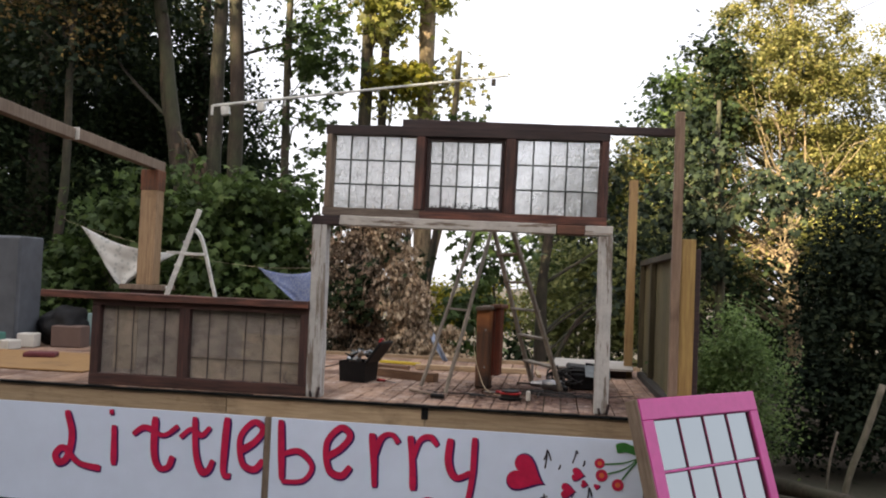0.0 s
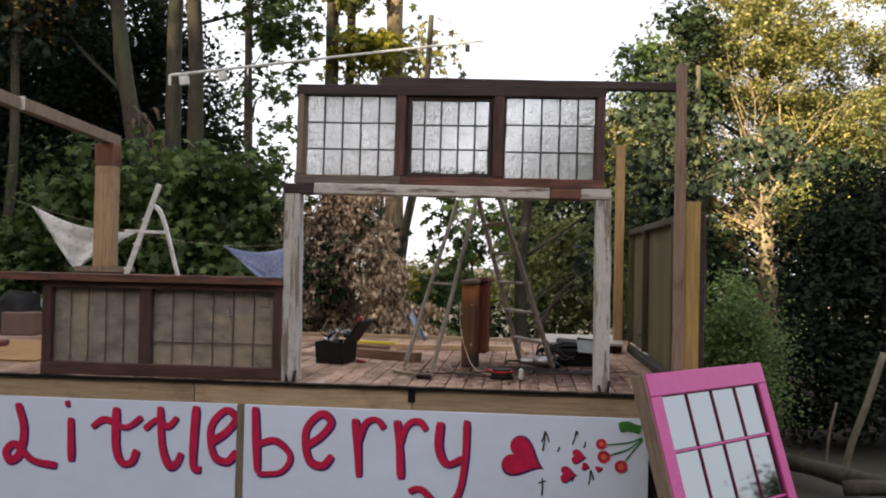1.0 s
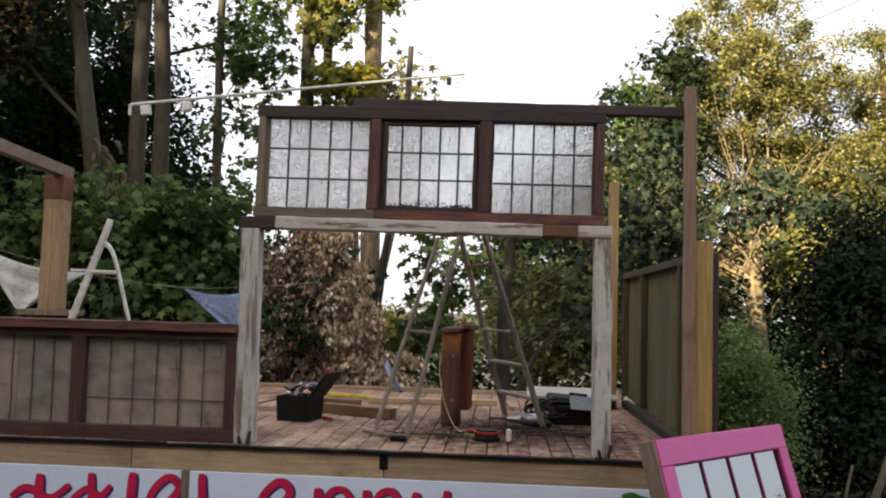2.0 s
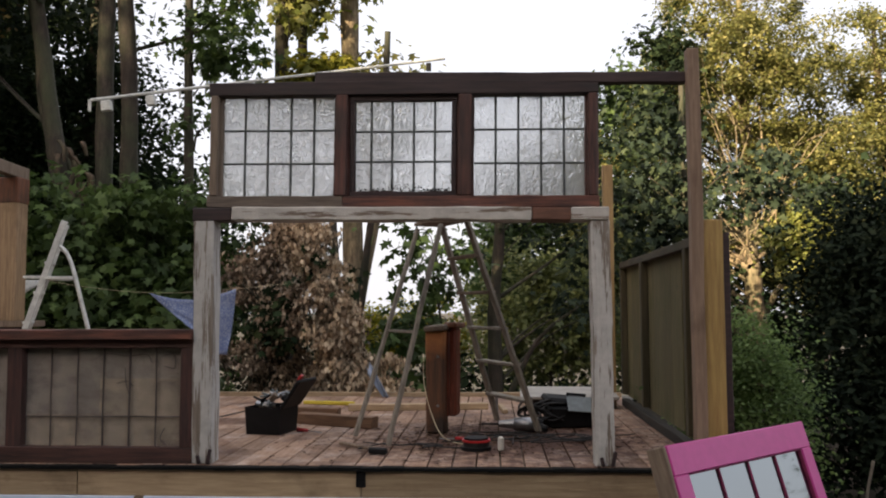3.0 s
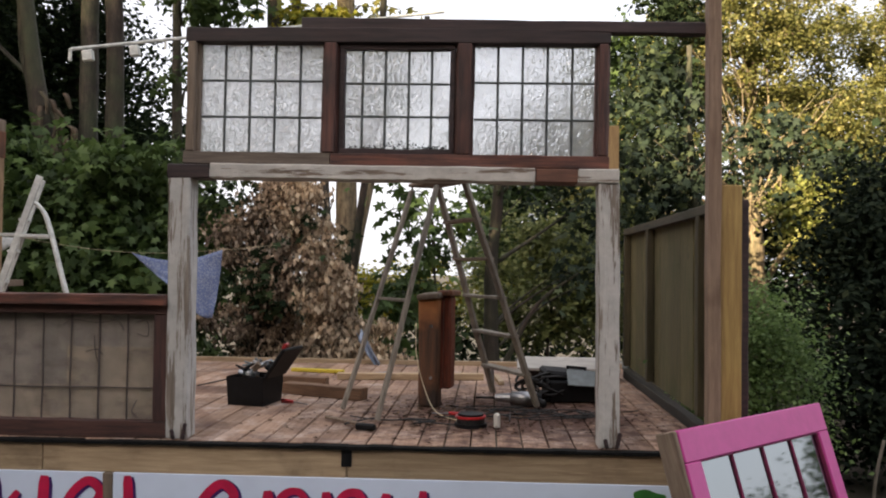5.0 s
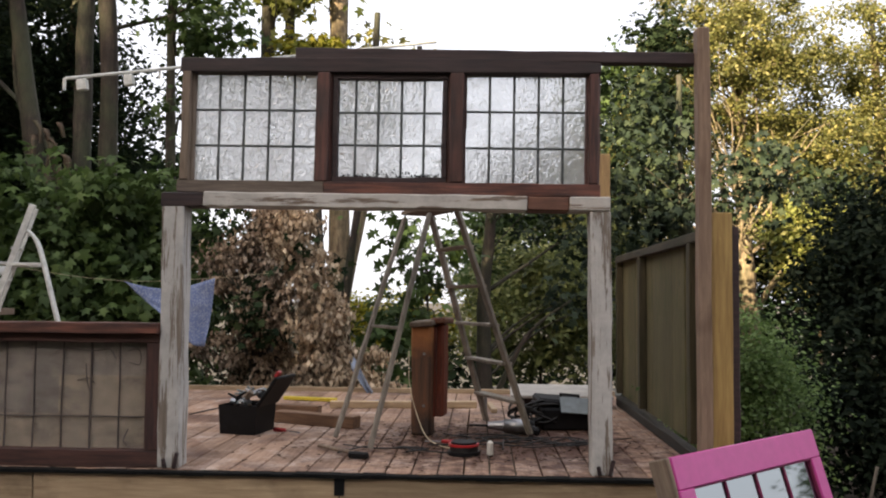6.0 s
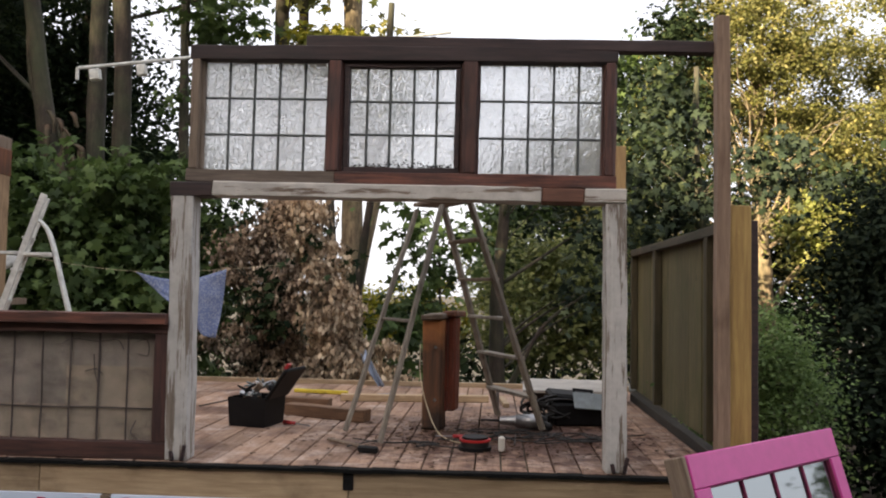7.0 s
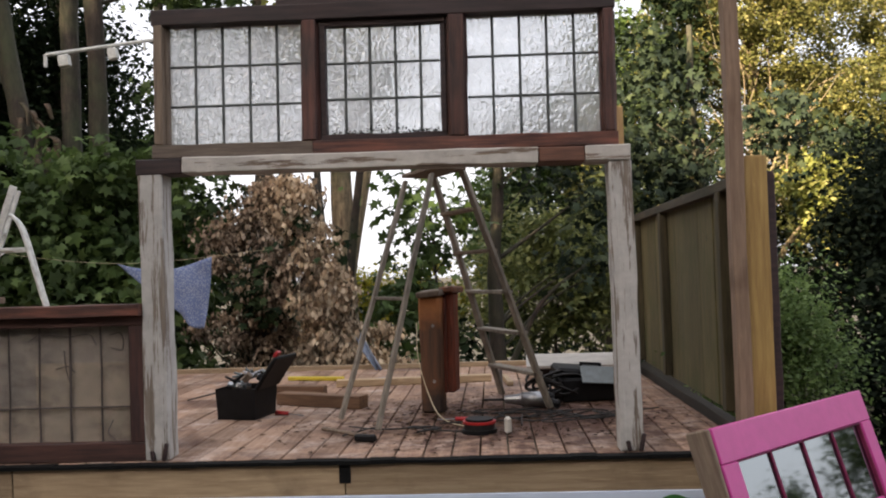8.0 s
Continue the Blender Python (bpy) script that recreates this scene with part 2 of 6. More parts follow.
M_GREYX = wood("weathered_rail", (0.19, 0.15, 0.12), (0.07, 0.05, 0.04), "x", 0.8, (0.06, 0.04, 0.03), 0.4, 0.2)
M_REDX = wood("old_redwood_rail", (0.18, 0.062, 0.040), (0.016, 0.008, 0.008), "x", 0.6, (0.02, 0.012, 0.01), 0.8, 0.25)
M_REDZ = wood("old_redwood_stile", (0.115, 0.043, 0.032), (0.014, 0.008, 0.008), "z", 0.6, (0.02, 0.012, 0.01), 0.45, 0.25)
M_DARKX = wood("dark_timber", (0.050, 0.026, 0.026), (0.010, 0.006, 0.007), "x", 0.65, (0.015, 0.01, 0.01), 0.5, 0.2)
M_MOSS = wood("mossy_fence_board", (0.155, 0.127, 0.056), (0.070, 0.060, 0.027), "z", 0.85, (0.06, 0.075, 0.02), 0.6, 0.2)
M_MOSSY = wood("mossy_fence_rail", (0.085, 0.066, 0.036), (0.022, 0.018, 0.012), "y", 0.85, (0.04, 0.05, 0.018), 0.5, 0.2)
M_LADDER = wood("old_ladder_wood", (0.31, 0.275, 0.225), (0.15, 0.125, 0.10), "z", 0.8, (0.12, 0.09, 0.06), 0.3, 0.2)
# white paint, with the blue cast of deep shade put into its colour
M_BOARD = plain("painted_board", (0.63, 0.72, 0.87), 0.45, 0, 0.06, 3.0, 0.05)
M_RED = plain("red_paint", (0.52, 0.012, 0.065), 0.4, 0, 0.25, 10.0, 0.05)
M_PURPLE = plain("dark_purple_paint", (0.05, 0.015, 0.12), 0.5, 0, 0.2, 10.0, 0)
M_LEAD = plain("lead_came", (0.09, 0.10, 0.10), 0.55, 0.6, 0.3, 20.0)
M_DULL = plain("dull_lead", (0.065, 0.05, 0.045), 0.8, 0.0, 0.4, 20.0)
M_GLASS = textured_glass("obscured_glass", (0.97, 0.985, 0.985))
def clear_glass(name):
    mat, nt, bsdf = shader(name, 0.12)
    bsdf.inputs["Base Color"].default_value = (0.35, 0.33, 0.30, 1)
    tr = nt.nodes.new("ShaderNodeBsdfTransparent")
    mx = nt.nodes.new("ShaderNodeMixShader")
    tc = nt.nodes.new("ShaderNodeTexCoord")
    nt.links.new(ramp(nt, noise_of(nt, tc.outputs["Object"], 6.0), [(0.35, (0.06,) * 3), (0.75, (0.2,) * 3)]), mx.inputs[0])
    nt.links.new(tr.outputs[0], mx.inputs[1])
    nt.links.new(bsdf.outputs[0], mx.inputs[2])
    nt.links.new(mx.outputs[0], nt.nodes["Material Output"].inputs["Surface"])
    return mat


M_CLEAR = clear_glass("dusty_clear_glass")
M_CARD = plain("cardboard_backing", (0.27, 0.225, 0.19), 0.85, 0, 0.38, 4.0, 0.1)
M_CARD2 = plain("buff_card", (0.34, 0.27, 0.20), 0.85, 0, 0.22, 5.0, 0.1)


def smeared(mat):
    """Dark ragged damp smears across the card."""
    nt = mat.node_tree
    bsdf = nt.nodes["Principled BSDF"]
    old = bsdf.inputs["Base Color"].links[0].from_socket
    tc = nt.nodes.new("ShaderNodeTexCoord")
    mp = nt.nodes.new("ShaderNodeMapping")
    mp.inputs["Scale"].default_value = (1.0, 1.0, 2.2)
    nt.links.new(tc.outputs["Object"], mp.inputs["Vector"])
    n = noise_of(nt, mp.outputs["Vector"], 2.6, 9.0, 0.72)
    col = mixed(nt, ramp(nt, n, [(0.51, (0, 0, 0)), (0.64, (0.5,) * 3)]), old, (0.085, 0.062, 0.055))
    nt.links.new(col, bsdf.inputs["Base Color"])


smeared(M_CARD)
smeared(M_CARD2)
M_PINK = plain("pink_gloss_paint", (0.48, 0.052, 0.245), 0.35, 0, 0.1, 14.0, 0.12)
# pink darkened to crimson, the shade of the reveals as a colour
M_PINK_SHADE = plain("shaded_pink_paint", (0.17, 0.014, 0.06), 0.45, 0, 0.3, 14.0, 0.12)
M_MIRROR = plain("mirror_glass", (0.255, 0.285, 0.30), 0.04, 1.0, 0.02, 3.0, 0.0)
M_BLACK = plain("black_plastic", (0.007, 0.007, 0.008), 0.55, 0, 0.4, 20.0)
M_BLACK.node_tree.nodes["Principled BSDF"].inputs["Specular IOR Level"].default_value = 0.2
M_MEMBRANE = plain("black_membrane", (0.008, 0.008, 0.008), 0.9, 0, 0.4, 20.0)
M_MEMBRANE.node_tree.nodes["Principled BSDF"].inputs["Specular IOR Level"].default_value = 0.12
M_WHITE = plain("white_painted_metal", (0.56, 0.575, 0.55), 0.45, 0.0, 0.35, 16.0)
M_BARK = bark_of("grey_bark", (0.088, 0.066, 0.050), (0.020, 0.015, 0.012))
M_BARK_PALE = bark_of("pale_bark", (0.34, 0.26, 0.16), (0.10, 0.07, 0.045))
M_BARK_DARK = bark_of("dark_bark", (0.07, 0.05, 0.038), (0.025, 0.018, 0.014))
M_LEAF = leaves_of("maple_leaves", [(0.0, (0.042, 0.074, 0.022)), (0.6, (0.076, 0.126, 0.036)), (1.0, (0.112, 0.170, 0.054))])
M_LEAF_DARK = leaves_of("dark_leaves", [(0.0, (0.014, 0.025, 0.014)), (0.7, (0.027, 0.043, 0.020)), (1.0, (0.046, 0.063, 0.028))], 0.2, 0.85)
# gold of the low sun is put into this leaf colour
M_LEAF_GOLD = leaves_of("sunlit_gold_leaves", [(0.0, (0.085, 0.095, 0.03)), (0.45, (0.15, 0.155, 0.046)), (0.8, (0.23, 0.22, 0.075)), (1.0, (0.32, 0.29, 0.115))], 0.42)
# deep green, with shade below the sun's reach darkened into the colour
M_LEAF_DEEP = leaves_of("shaded_deep_green_leaves", [(0.0, (0.014, 0.026, 0.016)), (0.7, (0.026, 0.043, 0.023)), (1.0, (0.06, 0.078, 0.035))], 0.2, 0.75)
# lit copies of the green leaves: sunlight brightens and yellows the colour itself
M_LEAF_LIT = leaves_of("sunlit_yellow_green_leaves", [(0.0, (0.12, 0.15, 0.035)), (0.6, (0.26, 0.28, 0.075)), (1.0, (0.42, 0.40, 0.15))], 0.45)
M_LEAF_YELLOW = leaves_of("sunlit_yellow_leaves", [(0.0, (0.22, 0.24, 0.03)), (1.0, (0.42, 0.36, 0.04))], 0.45)
M_LEAF_FERN = leaves_of("bright_shrub_leaves", [(0.0, (0.085, 0.15, 0.045)), (1.0, (0.20, 0.29, 0.10))], 0.42)
M_LEAF_OLIVE = leaves_of("olive_leaves", [(0.0, (0.11, 0.14, 0.05)), (0.6, (0.22, 0.25, 0.09)), (1.0, (0.32, 0.34, 0.14))], 0.4)
# dark leaves taken near black: the shrub's deep shade is put into the colour
M_LEAF_SHADE = leaves_of("shaded_evergreen_leaves", [(0.0, (0.009, 0.015, 0.011)), (0.7, (0.019, 0.029, 0.018)), (1.0, (0.036, 0.047, 0.027))], 0.15, 0.9)
M_LEAF_DRY = leaves_of("brown_dry_leaves", [(0.0, (0.13, 0.09, 0.065)), (0.6, (0.33, 0.245, 0.18)), (1.0, (0.52, 0.42, 0.32))], 0.12, 0.85)
# orange evening light on the tree tops, put into the leaf colour
M_LEAF_RUSSET = leaves_of("sunlit_russet_leaves", [(0.0, (0.07, 0.05, 0.02)), (0.6, (0.16, 0.11, 0.04)), (1.0, (0.30, 0.21, 0.07))], 0.4)
M_LEAF_DEAD = leaves_of("dead_leaves", [(0.0, (0.16, 0.11, 0.075)), (0.5, (0.46, 0.345, 0.24)), (1.0, (0.66, 0.54, 0.40))], 0.15, 0.8)


def soil():
    mat, nt, bsdf = shader("woodland_floor", 0.95)
    tc = nt.nodes.new("ShaderNodeTexCoord")
    a = noise_of(nt, tc.outputs["Object"], 0.5, 6.0, 0.6)
    b = noise_of(nt, tc.outputs["Object"], 14.0, 8.0, 0.7)
    col = mixed(nt, ramp(nt, a, [(0.4, (0, 0, 0)), (0.6, (1, 1, 1))]), (0.042, 0.031, 0.022), (0.025, 0.032, 0.016))
    col = mixed(nt, ramp(nt, b, [(0.3, (0, 0, 0)), (0.75, (0.8, 0.8, 0.8))]), col, (0.065, 0.048, 0.034))
    nt.links.new(col, bsdf.inputs["Base Color"])
    bumped(nt, bsdf, b, 0.8, 0.03)
    return mat


M_SOIL = soil()


# ---- ground ----
def ground():
    """One uneven sheet to the horizon, level round the stage and falling away behind it."""
    xs = [-1500, -300, -80, *[x * 1.5 for x in range(-24, 25)], 80, 300, 1500]
    verts, faces = [], []
    for y in xs:
        for x in xs:
            near = 1 if max(abs(x), abs(y)) < 40 else 0
            z = near * 0.12 * noise.noise((x * 0.35, y * 0.35, 0)) - 0.02
            if y > 14:
                z -= min((y - 14) * 0.10, 6)
            verts.append((x, y, z))
    n = len(xs)
    for j in range(n - 1):
        for i in range(n - 1):
            faces.append((j * n + i, j * n + i + 1, (j + 1) * n + i + 1, (j + 1) * n + i))
    ob = new("ground", mesh_of("ground", verts, faces, M_SOIL, True))
    tagged(ob, "bare brown garden soil with leaf litter and patchy green", "ground", kind="structure")


ground()

# ---- stage ----
DECK, FRONT, BACK, LEFT, RIGHT = 1.1, -0.03, 4.2, -7.2, 1.98


def stage():
    """The deck: joist box, front fascia, membrane edge, boards."""
    deck = thing("floor", (0, 0, 0), "worn reddish softwood deck boards, damp and littered", "stage deck", kind="structure")
    bm = bmesh.new()
    for x in [LEFT + 0.05 + k * (RIGHT - LEFT - 0.1) / 12 for k in range(13)]:
        box(bm, (x, (FRONT + BACK) / 2 + 0.06, DECK - 0.12), (0.05, BACK - FRONT - 0.15, 0.14), 0)
        for y in (0.3, BACK - 0.2):
            box(bm, (x, y, (DECK - 0.19) / 2), (0.09, 0.09, DECK - 0.19), 0)
    part("joist_frame", bm, M_NEW, deck)
    rnd = random.Random(14)
    bm = bmesh.new()
    n = 70
    for k in range(n):
        a, b = LEFT + (RIGHT - LEFT) * k / n, LEFT + (RIGHT - LEFT) * (k + 1) / n
        box(bm, ((a + b) / 2, FRONT - 0.004 + rnd.uniform(-0.003, 0.003), DECK - 0.015 + rnd.uniform(-0.002, 0.002)), (b - a + 0.004, 0.075, 0.019 + rnd.uniform(-0.004, 0.004)), 0)
    part("membrane", bm, M_MEMBRANE, deck, "black membrane strip hanging over the board ends")
    joints = [LEFT, -4.6, -2.05, -0.25, RIGHT]
    for a, b in zip(joints, joints[1:]):
        one_box("fascia_board", ((a + b) / 2, FRONT + 0.005, DECK - 0.107), (b - a - 0.006, 0.045, 0.165), M_NEW, deck, "pale new softwood fascia board")
    one_box("back_kerb", ((LEFT + RIGHT) / 2, BACK + 0.03, DECK - 0.02), (RIGHT - LEFT, 0.06, 0.13), M_NEW, deck)
    one_box("bracket", (-0.25, FRONT - 0.022, DECK - 0.075), (0.06, 0.012, 0.1), M_BLACK, deck, "black joining plate")
    one_box("front_panel", ((LEFT + RIGHT) / 2, FRONT + 0.05, 0.47), (RIGHT - LEFT, 0.03, 0.95), M_DARKX, deck)
    one_box("side_panel", (RIGHT - 0.02, (FRONT + BACK) / 2, 0.46), (0.03, BACK - FRONT - 0.2, 0.94), M_DARKX, deck)
    wide = 0.152
    bm = bmesh.new()
    box(bm, (0, 0.015, 0), (wide - 0.009, BACK - FRONT - 0.03, 0.027), 0.004)
    data = bpy.data.meshes.new("deck_board")
    bm.to_mesh(data)
    bm.free()
    data.materials.append(M_DECK)
    rnd = random.Random(4)
    for k in range(int((RIGHT - LEFT) / wide)):
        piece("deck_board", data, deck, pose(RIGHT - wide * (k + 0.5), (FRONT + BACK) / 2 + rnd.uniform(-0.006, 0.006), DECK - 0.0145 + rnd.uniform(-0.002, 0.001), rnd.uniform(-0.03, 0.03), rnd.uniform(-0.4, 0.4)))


stage()


# ---- timber opening and windows ----
M_PATCH = wood("raw_orange_timber", (0.21, 0.09, 0.052), (0.08, 0.036, 0.026), "x", 0.7, (0.05, 0.02, 0.012), 0.4, 0.1)


def timber_frame():
    frame_thing = thing("doorway", (0, 0, DECK), "peeling white-painted timber opening standing on the deck front", "door frame")
    h = 1.535
    for x0, x1, turn in ((-1.342, -1.212, -0.3), (1.19, 1.312, -0.4)):
        bm = bmesh.new()
        w = x1 - x0
        h = 1.535 + (0.010 if x0 < 0 else -0.010)
        box(bm, ((x0 + x1) / 2, 0.075, h / 2), (w, 0.15, h), 0.006, Euler((0, radians(turn), 0)).to_matrix())
        box(bm, ((x0 + x1) / 2 + (0.035 if x0 < 0 else -0.035), 0.02, h / 2), (0.022, 0.045, h - 0.02), 0.004)
        part("post", bm, M_PEELZ, frame_thing)
        for k in (-1, 1):
            one_box("foot_chock", ((x0 + x1) / 2 + k * 0.035 + 0.02, -0.012, 0.04 + 0.01 * k), (0.022, 0.02, 0.075 + 0.02 * k), M_DARKX, frame_thing, "dark broken chock at the post foot", 0.005, Euler((0, radians(12 * k), 0)).to_matrix())
    h = 1.535
    slope = Euler((0, radians(0.5), 0)).to_matrix()
    drop = math.tan(radians(0.5))
    one_box("beam", (-0.14, 0.075, h + 0.042 + 0.14 * drop), (1.92, 0.17, 0.085), M_PEELX, frame_thing, "", 0.006, slope)
    one_box("beam_end", (-1.228, 0.078, h + 0.040 + 1.228 * drop), (0.252, 0.165, 0.086), M_DARKX, frame_thing, "bare dark brown beam end", 0.006, slope)
    one_box("beam_patch", (0.945, 0.082, h + 0.040 - 0.945 * drop), (0.246, 0.16, 0.083), M_PATCH, frame_thing, "bare red-brown patch of beam", 0.006, slope)
    one_box("beam_end", (1.186, 0.075, h + 0.041 - 1.186 * drop), (0.236, 0.17, 0.085), M_PEELX, frame_thing, "", 0.006, slope)


timber_frame()


def leaded_window():
    """Three leaded lights in one old frame, on top of the beam."""
    base = DECK + 1.621
    win = thing("leaded_window", (0, 0.02, base), "old red-brown window with three lights of obscured leaded glass", "window")
    win.rotation_euler = (0, radians(0.5), 0)
    h = 0.82
    one_box("rail", (-0.8325, 0.07, 0.037), (0.885, 0.12, 0.074), M_GREYX, win, "weathered grey-brown rail")
    one_box("rail", (0.43, 0.068, 0.037), (1.64, 0.12, 0.074), M_REDX, win)
    one_box("rail", (-0.0125, 0.07, h - 0.043), (2.525, 0.12, 0.086), M_DARKX, win)
    for x0, x1, mat in ((-1.275, -1.195, M_POST), (-0.455, -0.350, M_REDZ), (0.34, 0.455, M_REDZ), (1.165, 1.25, M_REDZ)):
        bm = bmesh.new()
        box(bm, ((x0 + x1) / 2, 0.07, h / 2 - 0.006), (x1 - x0 - 0.03, 0.13, h - 0.162), 0.005)
        box(bm, ((x0 + x1) / 2, 0.085, h / 2 - 0.006), (x1 - x0, 0.08, h - 0.162), 0.008)
        part("stile", bm, mat, win)
    for x0, x1, z0, z1, inset, first in ((-1.195, -0.455, 0.074, h - 0.086, 0.0, 0.95), (-0.350, 0.34, 0.074, h - 0.086, 0.033, 0.75), (0.455, 1.165, 0.074, h - 0.086, 0.0, 0.95)):
        if inset:
            for a, b in (((x0, z0), (x1, z0 + inset)), ((x0, z1 - inset), (x1, z1)), ((x0, z0 + inset), (x0 + inset, z1 - inset)), ((x1 - inset, z0 + inset), (x1, z1 - inset))):
                one_box("sash_bar", ((a[0] + b[0]) / 2, 0.07, (a[1] + b[1]) / 2), (b[0] - a[0], 0.06, b[1] - a[1]), M_DARKX, win, "dark casement bar")
            x0, x1, z0, z1 = x0 + inset, x1 - inset, z0 + inset, z1 - inset
        widths = [first, 1, 1, 1, 0.9] if inset == 0 else [first, 1, 1.03, 1, 0.78]
        total, x = sum(widths), x0
        bm = bmesh.new()
        rnd = random.Random(int(x0 * 100))
        for c in range(5):
            w = widths[c] / total * (x1 - x0)
            for r in range(3):
                hh = (z1 - z0) / 3
                g = bmesh.new()
                box(g, (0, 0, 0), (w - 0.004, 0.004, hh - 0.004), 0)
                pane = part("pane", g, M_GLASS, win)
                pane.location = (x + w / 2, 0.085, z0 + hh * (r + 0.5))
                pane.rotation_euler = (rnd.uniform(-0.012, 0.012), 0, rnd.uniform(-0.012, 0.012))
                pane.visible_shadow = False
            x += w
            if c < 4:
                box(bm, (x, 0.085, (z0 + z1) / 2), (0.015, 0.014, z1 - z0), 0.004)
        for r in (1, 2):
            box(bm, ((x0 + x1) / 2, 0.085, z0 + (z1 - z0) * r / 3), (x1 - x0, 0.013, 0.014), 0.004)
        part("leading", bm, M_LEAD, win, "grey lead cames")


leaded_window()
one_beam("timber_rail", (-0.575, 0.08, DECK + 2.481), (1.84, 0.055, DECK + 2.432), 0.07, 0.068, M_DARKX, None)
tagged(bpy.data.objects["timber_rail"], "dark timber rail across the window head to the tall post", "timber rail")


def grime():
    """Dirt and cobweb caught along the foot of the middle light."""
    rs = np.random.RandomState(77)
    verts, faces = [], []
    for k in range(420):
        x = rs.uniform(-0.30, 0.30)
        z = DECK + 1.621 + 0.108 + abs(rs.normal()) * 0.016 * (1.6 if -0.1 < x < 0.12 else 0.7)
        a, r = rs.rand() * 6.28, 0.002 + 0.007 * rs.rand()
        y = 0.098 - rs.rand() * 0.006
        c, d = math.cos(a) * r, math.sin(a) * r
        verts += [(x + c, y, z + d), (x - d * 0.4, y - 0.002, z + c * 0.4), (x - c, y, z - d), (x + d * 0.4, y + 0.001, z - c * 0.4)]
        faces.append((4 * k, 4 * k + 1, 4 * k + 2, 4 * k + 3))
    ob = new("window_grime", mesh_of("window_grime", verts, faces, M_MEMBRANE))
    tagged(ob, "dark crumbs of dirt and moss along the casement foot", "dirt", kind="stuff")


grime()


M_FRAMEX = wood("dark_red_brown_rail", (0.11, 0.045, 0.034), (0.025, 0.012, 0.011), "x", 0.65, (0.03, 0.018, 0.015), 0.5, 0.2)
M_FRAMEZ = wood("dark_red_brown_stile", (0.085, 0.034, 0.027), (0.02, 0.010, 0.010), "z", 0.65, (0.03, 0.018, 0.015), 0.5, 0.2)


def low_panel():
    """The glazed half-height panel beside the opening."""
    w0, w1, zb, zt = -3.41, -1.335, 0.0, 0.77
    p = thing("glazed_panel", (0, 0.0, DECK), "low dark red timber panel with leaded glass over cardboard", "window panel")
    one_box("rail", ((w0 + w1) / 2, 0.05, zb + 0.05), (w1 - w0, 0.09, 0.1), M_FRAMEX, p)
    one_box("rail", ((w0 + w1) / 2, 0.05, zt - 0.015), (w1 - w0, 0.09, 0.05), M_FRAMEX, p)
    for a, b in ((w0, w0 + 0.08), (-2.56, -2.46), (w1 - 0.085, w1)):
        one_box("stile", ((a + b) / 2, 0.05, (zt + 0.06) / 2), (b - a, 0.085, zt - 0.14), M_FRAMEZ, p)
    one_box("top_plank", (-2.62, 0.04, zt + 0.045), (2.56, 0.17, 0.065), M_REDX, p, "red-brown capping plank")
    rnd = random.Random(31)
    for a, b, n, rows in ((w0 + 0.08, -2.56, 5, ()), (-2.46, w1 - 0.085, 6, (0.30,))):
        one_box("backing", ((a + b) / 2, 0.078, 0.415), (b - a, 0.008, 0.63), M_CARD, p, "stained brown cardboard behind the glass", 0)
        for k in range(1, n):
            one_box("lead_bar", (a + (b - a) * k / n, 0.0515, 0.415), (rnd.uniform(0.008, 0.013), 0.009, 0.63), M_DULL, p, "", 0.002)
        for r in rows:
            one_box("lead_bar", ((a + b) / 2, 0.0515, 0.1 + 0.63 * r), (b - a, 0.008, 0.008), M_DULL, p, "", 0.002)
        g = one_box("pane", ((a + b) / 2, 0.06, 0.415), (b - a, 0.003, 0.63), M_CLEAR, p, "dusty glass", 0)
        g.visible_shadow = False
    # a second, paler sheet of card stands in front of the first
    one_box("card_sheet", (-1.70, 0.069, 0.315), (0.54, 0.006, 0.43), M_CARD2, p, "pale buff card sheet behind the glass", 0)
    one_box("card_sheet", (-2.17, 0.070, 0.20), (0.56, 0.006, 0.20), M_CARD2, p, "pale buff card sheet behind the glass", 0)
    one_box("card_sheet", (-3.10, 0.070, 0.44), (0.22, 0.006, 0.58), M_CARD2, p, "pale buff card sheet behind the glass", 0)
    for line in ([(-2.00, 0.655), (-1.93, 0.69), (-1.78, 0.675), (-1.66, 0.685), (-1.62, 0.63)], [(-1.545, 0.68), (-1.48, 0.685), (-1.475, 0.60), (-1.54, 0.61)], [(-1.80, 0.60), (-1.79, 0.50), (-1.76, 0.40)], [(-1.85, 0.50), (-1.78, 0.515), (-1.74, 0.48)], [(-1.53, 0.22), (-1.56, 0.15), (-1.52, 0.11)]):
        cord("dried_stem", [(x, 0.052, z) for x, z in line], 0.003, M_DULL, p, "dark dried tendril clinging to the glass")


low_panel()


# ---- right side: tall post, planks and fence ----
M_DARKY = wood("wet_black_rail", (0.032, 0.026, 0.018), (0.008, 0.007, 0.006), "y", 0.75, (0.02, 0.02, 0.012), 0.5, 0.1)
M_STILE = wood("dark_fence_stile", (0.10, 0.08, 0.042), (0.034, 0.028, 0.015), "z", 0.85, (0.04, 0.045, 0.015), 0.5, 0.2)
M_CORNER = wood("reddish_corner_post", (0.29, 0.20, 0.14), (0.15, 0.095, 0.065), "z", 0.8, (0.09, 0.05, 0.03), 0.3, 0.1)
M_KNOTTY = wood("knotty_orange_softwood", (0.40, 0.265, 0.09), (0.23, 0.135, 0.045), "z", 0.65, (0.10, 0.05, 0.02), 0.25, 0.1)
one_box("tall_post", (1.836, 0.0, 1.85), (0.072, 0.09, 3.70), M_CORNER)
tagged(bpy.data.objects["tall_post"], "tall square weathered brown timber post at the stage corner", "post")
